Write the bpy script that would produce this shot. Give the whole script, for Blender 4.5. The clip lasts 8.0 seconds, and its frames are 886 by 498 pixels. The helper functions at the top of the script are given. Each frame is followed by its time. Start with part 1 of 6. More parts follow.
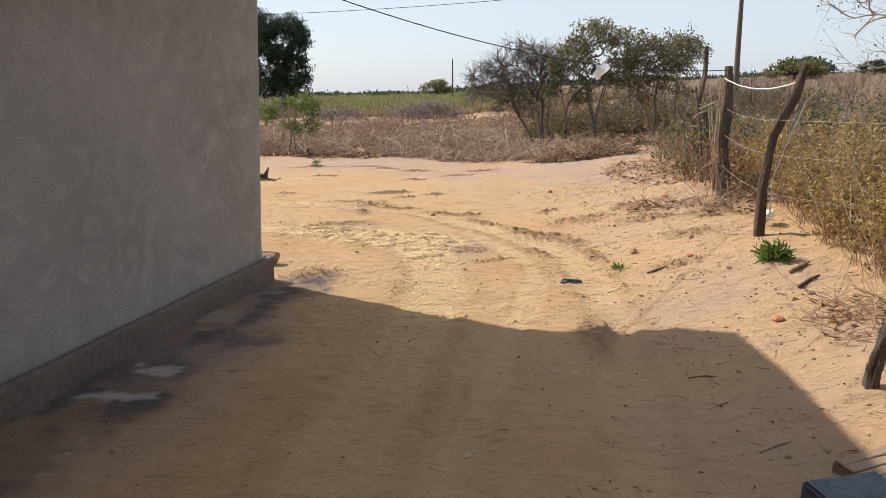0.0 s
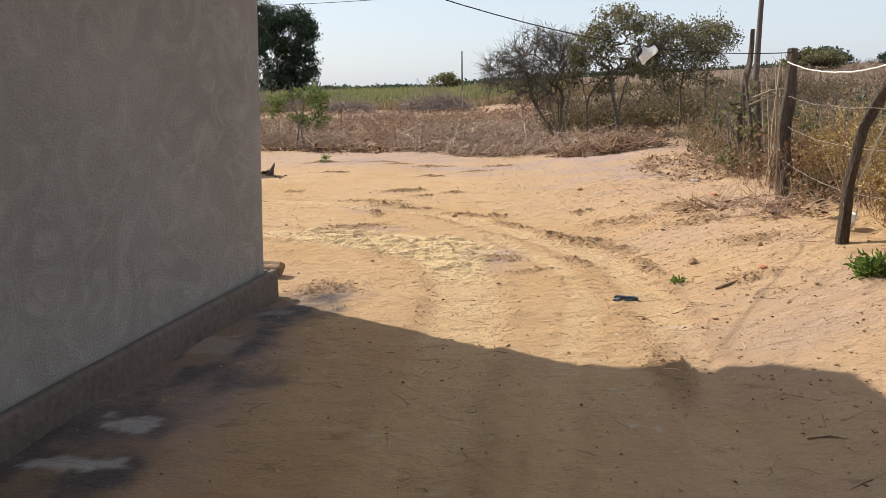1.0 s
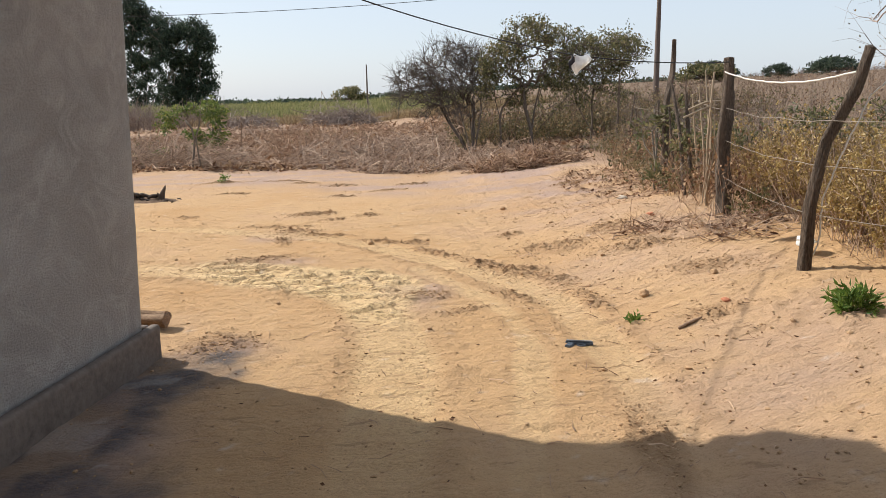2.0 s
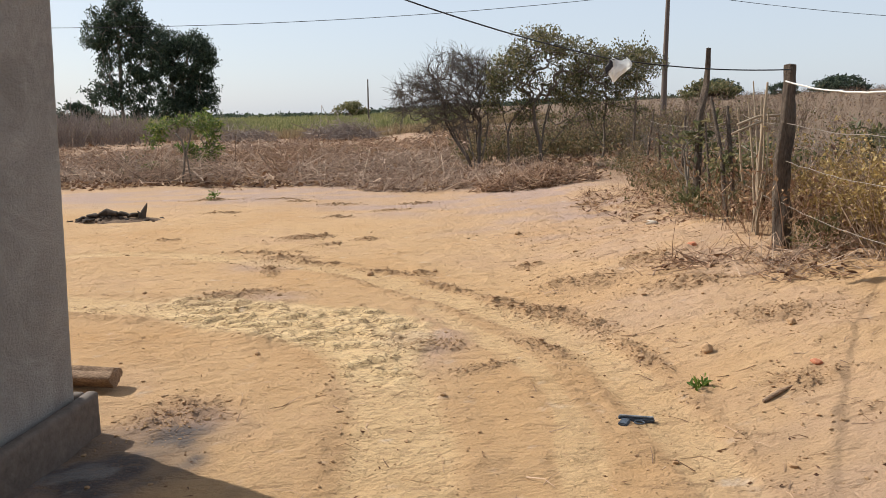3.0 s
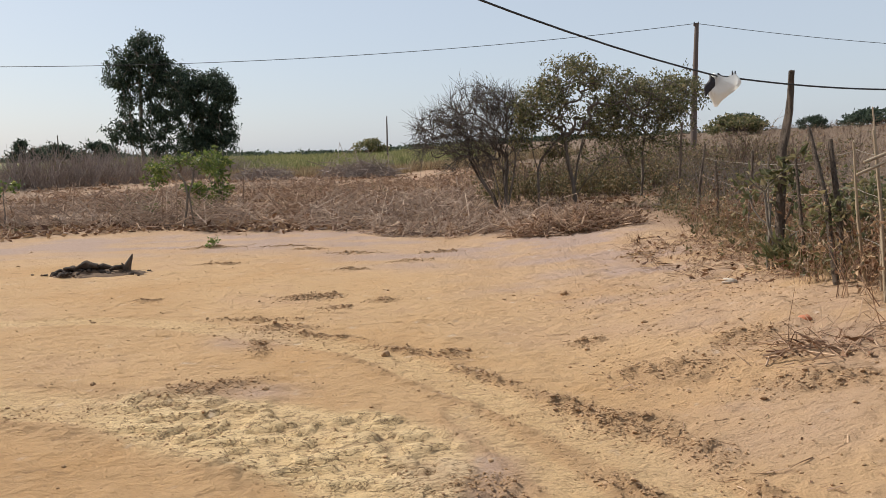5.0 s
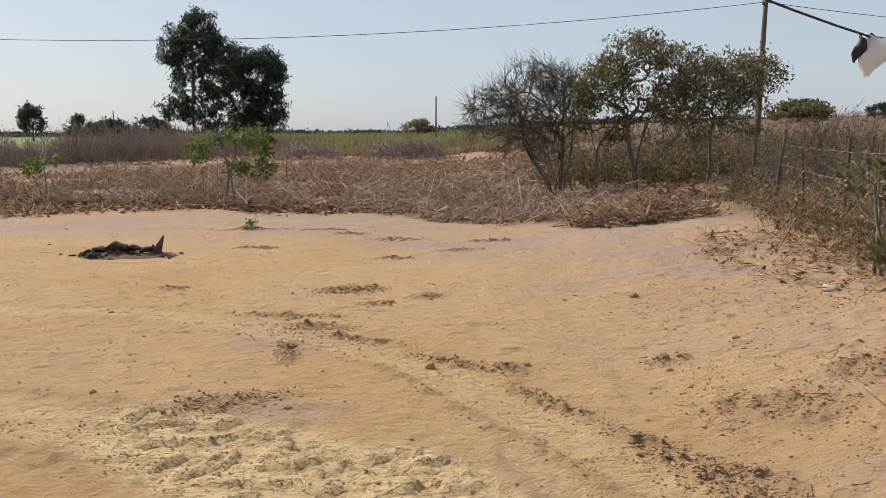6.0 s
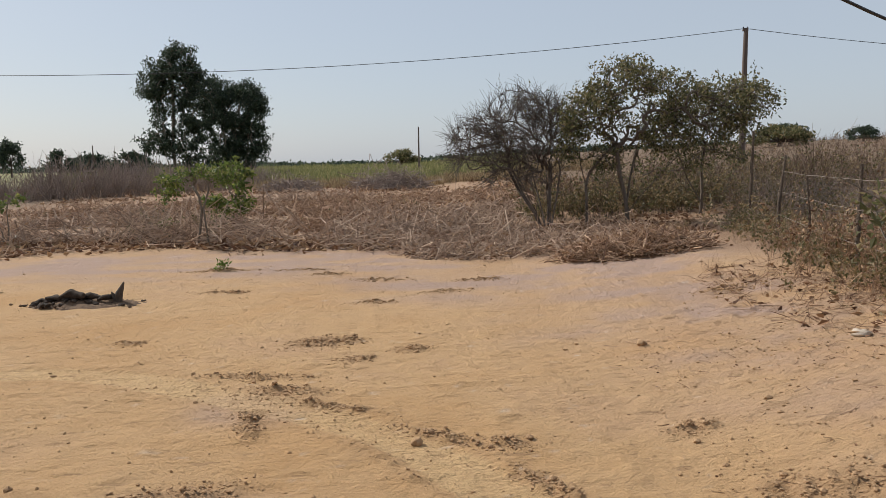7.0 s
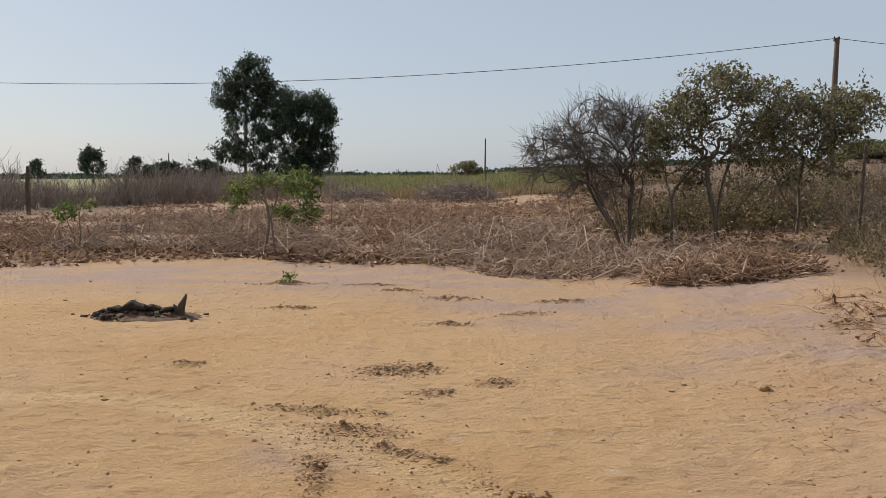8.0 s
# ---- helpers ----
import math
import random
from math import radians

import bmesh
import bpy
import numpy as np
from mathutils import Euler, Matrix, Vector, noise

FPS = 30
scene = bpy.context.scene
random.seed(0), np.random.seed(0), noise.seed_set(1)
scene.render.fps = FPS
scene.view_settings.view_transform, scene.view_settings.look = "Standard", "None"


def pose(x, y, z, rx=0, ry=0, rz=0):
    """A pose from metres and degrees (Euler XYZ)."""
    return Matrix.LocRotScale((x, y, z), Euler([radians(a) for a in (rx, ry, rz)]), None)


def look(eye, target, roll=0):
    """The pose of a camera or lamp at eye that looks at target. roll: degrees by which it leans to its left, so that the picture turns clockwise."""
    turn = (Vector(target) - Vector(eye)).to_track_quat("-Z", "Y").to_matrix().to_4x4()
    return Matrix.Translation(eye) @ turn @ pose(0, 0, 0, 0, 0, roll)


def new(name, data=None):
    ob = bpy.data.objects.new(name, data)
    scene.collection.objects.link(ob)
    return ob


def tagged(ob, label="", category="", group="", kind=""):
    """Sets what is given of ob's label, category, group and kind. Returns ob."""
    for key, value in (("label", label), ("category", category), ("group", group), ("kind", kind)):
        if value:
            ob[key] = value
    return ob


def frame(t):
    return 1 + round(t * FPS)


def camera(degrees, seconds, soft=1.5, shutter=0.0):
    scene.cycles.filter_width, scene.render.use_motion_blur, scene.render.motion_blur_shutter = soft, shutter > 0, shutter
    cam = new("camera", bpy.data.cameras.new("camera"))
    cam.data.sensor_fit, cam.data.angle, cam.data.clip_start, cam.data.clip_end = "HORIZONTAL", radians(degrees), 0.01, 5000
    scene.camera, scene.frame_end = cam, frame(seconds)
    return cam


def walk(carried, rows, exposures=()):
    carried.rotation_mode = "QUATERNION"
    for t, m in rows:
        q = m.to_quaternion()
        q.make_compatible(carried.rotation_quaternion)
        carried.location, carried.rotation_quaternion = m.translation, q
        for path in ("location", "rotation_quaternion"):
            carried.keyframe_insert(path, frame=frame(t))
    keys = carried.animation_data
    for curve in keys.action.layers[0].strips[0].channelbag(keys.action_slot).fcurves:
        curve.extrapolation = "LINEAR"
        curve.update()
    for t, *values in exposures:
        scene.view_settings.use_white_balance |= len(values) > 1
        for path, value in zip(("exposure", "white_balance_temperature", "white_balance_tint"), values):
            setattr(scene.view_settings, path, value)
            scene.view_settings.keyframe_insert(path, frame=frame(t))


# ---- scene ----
cam = camera(62.4, 8.0, soft=0.8)
PATH = [
    (0, (0.186, 0.329, 1.625), (0.204, 2.284, 1.203), -1.0),
    (0.5, (0.126, 0.799, 1.579), (0.233, 2.744, 1.126), -1.4),
    (1, (0.023, 1.256, 1.568), (0.018, 3.208, 1.129), -1.3),
    (1.5, (-0.044, 1.639, 1.567), (0.078, 3.577, 1.09), -1.8),
    (2, (-0.042, 2.146, 1.561), (0.201, 4.089, 1.151), -1.5),
    (2.2, (-0.048, 2.358, 1.529), (0.206, 4.302, 1.134), -1.2),
    (3.3, (-0.005, 3.347, 1.517), (0.228, 5.301, 1.162), -0.6),
    (3.5, (-0.037, 3.422, 1.524), (0.184, 5.379, 1.178), 0.0),
    (4, (-0.025, 3.815, 1.527), (0.271, 5.761, 1.167), -0.4),
    (4.5, (0.06, 4.333, 1.542), (0.308, 6.297, 1.259), -1.2),
    (4.7, (0.058, 4.458, 1.533), (0.287, 6.427, 1.262), -1.1),
    (5.8, (0.078, 5.351, 1.5), (0.169, 7.327, 1.203), -1.2),
    (6, (0.068, 5.486, 1.497), (0.142, 7.459, 1.178), -0.3),
    (6.5, (0.013, 5.755, 1.52), (0.108, 7.731, 1.222), -0.7),
    (7, (0.089, 6.157, 1.533), (0.206, 8.139, 1.292), -1.2),
    (7.5, (0.057, 6.462, 1.504), (0.095, 8.453, 1.31), -1.2),
    (8, (-0.069, 6.822, 1.524), (-0.122, 8.811, 1.317), -0.3),
]
walk(cam, [(t, look(eye, target, roll)) for t, eye, target, roll in PATH], exposures=[(0.0, 0.40), (2.0, 0.40), (3.5, 0.22), (4.5, 0.15), (6.0, 0.01), (8.0, -0.14)])

# ---- light ----
SUN_EL, SUN_AZ = radians(40.0), radians(-53.3)
to_sun = Vector((math.sin(SUN_AZ) * math.cos(SUN_EL), math.cos(SUN_AZ) * math.cos(SUN_EL), math.sin(SUN_EL)))
world = bpy.data.worlds.new("world")
scene.world = world
world.use_nodes = True
wt = world.node_tree
sky = wt.nodes.new("ShaderNodeTexSky")
sky.sky_type, sky.sun_disc = "NISHITA", False
sky.sun_elevation, sky.sun_rotation = SUN_EL, SUN_AZ
sky.air_density, sky.dust_density, sky.ozone_density = 1.0, 1.3, 1.3
haze = wt.nodes.new("ShaderNodeMix")  # an even veil of dry-season haze over the whole sky
haze.data_type = "RGBA"
haze.inputs[0].default_value, haze.inputs[7].default_value = 0.66, (5.9, 6.55, 7.5, 1)
wt.links.new(sky.outputs[0], haze.inputs[6])
wt.links.new(haze.outputs[2], wt.nodes["Background"].inputs[0])
wt.nodes["Background"].inputs[1].default_value = 0.101
lamp = bpy.data.lights.new("sun", "SUN")
lamp.energy, lamp.angle, lamp.color = 5.0, radians(0.6), (1.0, 0.96, 0.89)
new("sun", lamp).matrix_world = look(to_sun * 50, (0, 0, 0))


# ---- noise and mesh helpers ----
RNG = np.random.default_rng(7)


def hashed(i, j, k):
    h = (i * 374761393 + j * 668265263 + k * 974711) & 0x7FFFFFFF
    h = ((h ^ (h >> 13)) * 1274126177) & 0x7FFFFFFF
    return ((h ^ (h >> 16)) & 0xFFFF) / 65535.0


def vnoise(x, y, k=0):
    """Smooth value noise, 0 to 1, cell 1."""
    x, y = np.asarray(x, float), np.asarray(y, float)
    i, j = np.floor(x).astype(np.int64), np.floor(y).astype(np.int64)
    u, v = x - i, y - j
    u, v = u * u * (3 - 2 * u), v * v * (3 - 2 * v)
    a, b = hashed(i, j, k), hashed(i + 1, j, k)
    c, d = hashed(i, j + 1, k), hashed(i + 1, j + 1, k)
    return a + (b - a) * u + (c - a) * v + (a - b - c + d) * u * v


def fbm(x, y, k=0, octaves=4):
    x, y = np.asarray(x, float), np.asarray(y, float)
    s, amp, tot = 0, 1.0, 0
    for o in range(octaves):
        s, tot = s + amp * vnoise(x * 2 ** o + 17.3 * o, y * 2 ** o - 9.1 * o, k + o), tot + amp
        amp *= 0.5
    return s / tot


def step(a, b, x):
    t = np.clip((np.asarray(x, float) - a) / (b - a), 0, 1)
    return t * t * (3 - 2 * t)


def line_distance(x, y, pts):
    """Distance in plan to a polyline, and its signed side."""
    best = np.full(np.shape(x), 1e9)
    side = np.zeros(np.shape(x))
    for (ax, ay), (bx, by) in zip(pts[:-1], pts[1:]):
        dx, dy = bx - ax, by - ay
        t = np.clip(((x - ax) * dx + (y - ay) * dy) / (dx * dx + dy * dy), 0, 1)
        d = np.hypot(x - ax - t * dx, y - ay - t * dy)
        s = np.sign((x - ax) * dy - (y - ay) * dx)
        side = np.where(d < best, s, side)
        best = np.minimum(best, d)
    return best, side


def smooth_path(pts, n=8):
    """A rounded polyline through the plan points."""
    p = [Vector((*q, 0)) for q in pts]
    p = [2 * p[0] - p[1]] + p + [2 * p[-1] - p[-2]]
    out = []
    for a, b, c, d in zip(p[:-3], p[1:-2], p[2:-1], p[3:]):
        for i in range(n):
            t = i / n
            q = 0.5 * (2 * b + (c - a) * t + (2 * a - 5 * b + 4 * c - d) * t * t + (3 * b - a - 3 * c + d) * t ** 3)
            out.append((q.x, q.y))
    out.append((p[-2].x, p[-2].y))
    return out


def np_mesh(name, verts, faces, smooth=False):
    """A mesh from arrays: verts (n, 3), faces (m, 3) or (m, 4), or a list of such face arrays."""
    groups = faces if isinstance(faces, list) else [faces]
    groups = [np.asarray(f, np.int32) for f in groups if len(f)]
    me = bpy.data.meshes.new(name)
    loops = np.concatenate([f.ravel() for f in groups])
    sizes = np.concatenate([np.full(len(f), f.shape[1], np.int32) for f in groups])
    me.vertices.add(len(verts))
    me.vertices.foreach_set("co", np.asarray(verts, np.float32).ravel())
    me.loops.add(len(loops))
    me.loops.foreach_set("vertex_index", loops)
    me.polygons.add(len(sizes))
    me.polygons.foreach_set("loop_start", np.concatenate([[0], np.cumsum(sizes)[:-1]]).astype(np.int32))
    me.polygons.foreach_set("use_smooth", np.full(len(sizes), smooth))
    me.update(calc_edges=True)
    return me


class Soup:
    """Collects verts and faces of many small pieces."""

    def __init__(self):
        self.v, self.f, self.n = [], {3: [], 4: []}, 0

    def add(self, v, f):
        v, f = np.asarray(v, float).reshape(-1, 3), np.asarray(f)
        self.v.append(v)
        self.f[f.shape[1]].append(f + self.n)
        self.n += len(v)

    def mesh(self, name, smooth=False):
        groups = [np.concatenate(f) for f in self.f.values() if f]
        return np_mesh(name, np.concatenate(self.v), groups, smooth)


def unit(v):
    return v / (np.linalg.norm(v, axis=-1, keepdims=True) + 1e-12)


def across(d):
    """Two directions square to each row of d."""
    ref = np.where(np.abs(d[:, 2:3]) > 0.9, np.array([[1.0, 0, 0]]), np.array([[0, 0, 1.0]]))
    a = unit(np.cross(d, ref))
    return a, np.cross(d, a)


def sticks(soup, p0, p1, r0, r1, bow=0.08, sides=3):
    """Many bent tapered twigs at once, from p0 to p1."""
    p0, p1 = np.asarray(p0, float), np.asarray(p1, float)
    n = len(p0)
    d = p1 - p0
    length = np.linalg.norm(d, axis=1, keepdims=True)
    a, b = across(unit(d))
    off = (a * RNG.normal(0, bow, (n, 1)) + b * RNG.normal(0, bow, (n, 1))) * length
    mid = p0 + d * RNG.uniform(0.35, 0.65, (n, 1)) + off
    r0 = np.broadcast_to(np.asarray(r0, float), (n,))[:, None]
    r1 = np.broadcast_to(np.asarray(r1, float), (n,))[:, None]
    rings = []
    for p, r in ((p0, r0), (mid, (r0 + r1) / 2), (p1, r1)):
        for k in range(sides):
            w = 2 * math.pi * k / sides
            rings.append(p + (a * math.cos(w) + b * math.sin(w)) * r)
    v = np.stack(rings, 1).reshape(-1, 3)
    base = np.arange(n)[:, None] * (3 * sides)
    f = []
    for ring in range(2):
        for k in range(sides):
            k2 = (k + 1) % sides
            f.append(base + np.array([[ring * sides + k, ring * sides + k2, (ring + 1) * sides + k2, (ring + 1) * sides + k]]))
    soup.add(v, np.stack(f, 1).reshape(-1, 4))


def leaves(soup, p, d, length, width, fold=0.25):
    """Many leaves: pointed, folded along the midrib, from p in direction d."""
    p, d = np.asarray(p, float), unit(np.asarray(d, float))
    n = len(p)
    spin = RNG.normal(0, 1, (n, 3))
    a = unit(np.cross(d, spin))
    up = np.cross(a, d)
    ln = np.broadcast_to(np.asarray(length, float), (n,))[:, None]
    wd = np.broadcast_to(np.asarray(width, float), (n,))[:, None]
    tip = p + d * ln - up * ln * 0.12
    m = p + d * ln * 0.45
    v = np.stack([p, m + a * wd / 2 + up * wd * fold, tip, m - a * wd / 2 + up * wd * fold], 1).reshape(-1, 3)
    base = np.arange(n)[:, None] * 4
    soup.add(v, np.stack([base + np.array([[0, 1, 2]]), base + np.array([[0, 2, 3]])], 1).reshape(-1, 3))


def tube(soup, pts, radii, sides=6, cap=True):
    """One tapered tube along a polyline."""
    pts = np.asarray(pts, float)
    n = len(pts)
    d = unit(np.gradient(pts, axis=0))
    a, b = across(d)
    for i in range(1, n):
        a[i] = unit(a[i - 1] - d[i] * np.dot(a[i - 1], d[i]))
        b[i] = np.cross(d[i], a[i])
    w = np.linspace(0, 2 * math.pi, sides, endpoint=False)
    r = np.broadcast_to(np.asarray(radii, float), (n,))
    v = pts[:, None, :] + (a[:, None, :] * np.cos(w)[None, :, None] + b[:, None, :] * np.sin(w)[None, :, None]) * r[:, None, None]
    f = [[i * sides + k, i * sides + (k + 1) % sides, (i + 1) * sides + (k + 1) % sides, (i + 1) * sides + k] for i in range(n - 1) for k in range(sides)]
    soup.add(v.reshape(-1, 3), np.array(f))
    if cap:
        for end in (0, n - 1):
            ring = v[end] if end else v[end][::-1]
            fan = np.vstack([ring, pts[end]])
            soup.add(fan, np.array([[k, (k + 1) % sides, sides] for k in range(sides)]))


def rough_tube(soup, pts, radii, sides=12, rings=24, rough=0.12, seed=0):
    """A weathered post or log: an uneven tube with grooves along it."""
    pts = np.asarray(pts, float)
    t = np.linspace(0, len(pts) - 1, rings)
    line = np.stack([np.interp(t, np.arange(len(pts)), pts[:, k]) for k in range(3)], 1)
    r = np.interp(t, np.arange(len(pts)), np.broadcast_to(np.asarray(radii, float), (len(pts),)))
    d = unit(np.gradient(line, axis=0))
    a, b = across(d)
    for i in range(1, rings):
        a[i] = unit(a[i - 1] - d[i] * np.dot(a[i - 1], d[i]))
        b[i] = np.cross(d[i], a[i])
    w = np.linspace(0, 2 * math.pi, sides, endpoint=False)
    wob = 1 + rough * (2 * fbm(np.cos(w)[None, :] * 1.7 + seed * 3.1 + t[:, None] * 0.25, np.sin(w)[None, :] * 1.7 + t[:, None] * 0.9, seed) - 1) * 1.6
    v = line[:, None, :] + (a[:, None, :] * np.cos(w)[None, :, None] + b[:, None, :] * np.sin(w)[None, :, None]) * (r[:, None] * wob)[..., None]
    f = [[i * sides + k, i * sides + (k + 1) % sides, (i + 1) * sides + (k + 1) % sides, (i + 1) * sides + k] for i in range(rings - 1) for k in range(sides)]
    soup.add(v.reshape(-1, 3), np.array(f))
    for end in (0, rings - 1):
        ring = v[end] if end else v[end][::-1]
        fan = np.vstack([ring, line[end] + d[end] * (0.01 if end else -0.01)])
        soup.add(fan, np.array([[k, (k + 1) % sides, sides] for k in range(sides)]))


def thing(name, label, category, at=(0, 0, 0), rz=0.0, group="", kind=""):
    """An Empty at the base of a thing that has parts."""
    ob = new(name)
    ob.empty_display_size = 0.1
    ob.matrix_world = pose(*at, 0, 0, rz)
    return tagged(ob, label, category, group, kind)


def part(name, mesh, material, parent=None, label=""):
    """One mesh object, under its thing where there is one."""
    if isinstance(mesh, Soup):
        mesh = mesh.mesh(name, smooth=name in SMOOTH)
    elif isinstance(mesh, bmesh.types.BMesh):
        bm, mesh = mesh, bpy.data.meshes.new(name)
        bm.to_mesh(mesh)
        bm.free()
    mesh.materials.clear()
    mesh.materials.append(material)
    ob = new(name, mesh)
    ob.parent = parent
    if label:
        ob["label"] = label
    return ob


SMOOTH = {"limb", "trunk", "post", "log", "stem", "cable", "pole", "body", "bag", "clod", "stone"}


# ---- materials ----
def node_mat(name):
    m = bpy.data.materials.new(name)
    m.use_nodes = True
    nt = m.node_tree
    return m, nt, nt.nodes["Principled BSDF"]


def add_node(nt, kind, inputs=None, **props):
    nd = nt.nodes.new(kind)
    for k, v in props.items():
        if k == "operation":
            nd.operation = v
        elif k == "blend_type":
            nd.blend_type = v
        elif k == "data_type":
            nd.data_type = v
        elif k == "feature":
            nd.feature = v
        elif k == "attribute_name":
            nd.attribute_name = v
    for k, v in (inputs or {}).items():
        if isinstance(v, bpy.types.NodeSocket):
            nt.links.new(v, nd.inputs[k])
        else:
            nd.inputs[k].default_value = v
    return nd


def ramp(nt, fac, stops):
    nd = nt.nodes.new("ShaderNodeValToRGB")
    while len(nd.color_ramp.elements) < len(stops):
        nd.color_ramp.elements.new(0.5)
    for e, (p, c) in zip(nd.color_ramp.elements, stops):
        e.position, e.color = p, (*c, 1)
    nt.links.new(fac, nd.inputs[0])
    return nd.outputs[0]


def mix(nt, fac, a, b, kind="MIX"):
    nd = nt.nodes.new("ShaderNodeMix")
    nd.data_type, nd.blend_type = "RGBA", kind
    for k, v in ((0, fac), (6, a), (7, b)):
        if isinstance(v, bpy.types.NodeSocket):
            nt.links.new(v, nd.inputs[k])
        elif k:
            nd.inputs[k].default_value = (*v, 1)
        else:
            nd.inputs[k].default_value = v
    return nd.outputs[2]


def noise_tex(nt, scale, detail=6, rough=0.6, vec=None, stretch=None):
    if vec is None:
        vec = nt.nodes.new("ShaderNodeTexCoord").outputs["Object"]
    if stretch:
        vec = add_node(nt, "ShaderNodeMapping", {"Vector": vec, "Scale": stretch}).outputs[0]
    return add_node(nt, "ShaderNodeTexNoise", {"Vector": vec, "Scale": scale, "Detail": detail, "Roughness": rough}).outputs[0]


def bump(nt, bsdf, height, strength, distance=0.02):
    nd = add_node(nt, "ShaderNodeBump", {"Height": height, "Strength": strength, "Distance": distance})
    nt.links.new(nd.outputs[0], bsdf.inputs["Normal"])


def simple(name, lo, hi, scale=8.0, rough=0.85, stretch=None, island=0.0, relief=0.4, metal=0.0, depth=0.01):
    """Two tones mixed by noise at two scales; island: how far the pieces differ from one another."""
    m, nt, bs = node_mat(name)
    n1 = noise_tex(nt, scale, 8, 0.65, stretch=stretch)
    n2 = noise_tex(nt, scale * 9, 4, 0.6, stretch=stretch)
    f = add_node(nt, "ShaderNodeMath", {0: n1, 1: n2}, operation="ADD").outputs[0]
    f = add_node(nt, "ShaderNodeMapRange", {0: f, 1: 0.65, 2: 1.35}).outputs[0]
    if island:
        r = nt.nodes.new("ShaderNodeNewGeometry").outputs["Random Per Island"]
        f = add_node(nt, "ShaderNodeMix", {0: island, 2: f, 3: r}).outputs[0]
    nt.links.new(ramp(nt, f, [(0.0, lo), (1.0, hi)]), bs.inputs["Base Color"])
    bs.inputs["Roughness"].default_value, bs.inputs["Metallic"].default_value = rough, metal
    bs.inputs["Specular IOR Level"].default_value = 0.3
    if relief:
        bump(nt, bs, n2, relief, depth)
    return m


def leaf_mat(name, stops, glow=0.35, rough=0.5):
    """Foliage: tones differ leaf by leaf, and light comes through."""
    m, nt, bs = node_mat(name)
    r = nt.nodes.new("ShaderNodeNewGeometry").outputs["Random Per Island"]
    col = ramp(nt, r, stops)
    nt.links.new(col, bs.inputs["Base Color"])
    bs.inputs["Roughness"].default_value, bs.inputs["Specular IOR Level"].default_value = rough, 0.35
    tr = nt.nodes.new("ShaderNodeBsdfTranslucent")
    nt.links.new(col, tr.inputs[0])
    ms = nt.nodes.new("ShaderNodeMixShader")
    ms.inputs[0].default_value = glow
    nt.links.new(bs.outputs[0], ms.inputs[1])
    nt.links.new(tr.outputs[0], ms.inputs[2])
    nt.links.new(ms.outputs[0], nt.nodes["Material Output"].inputs[0])
    return m


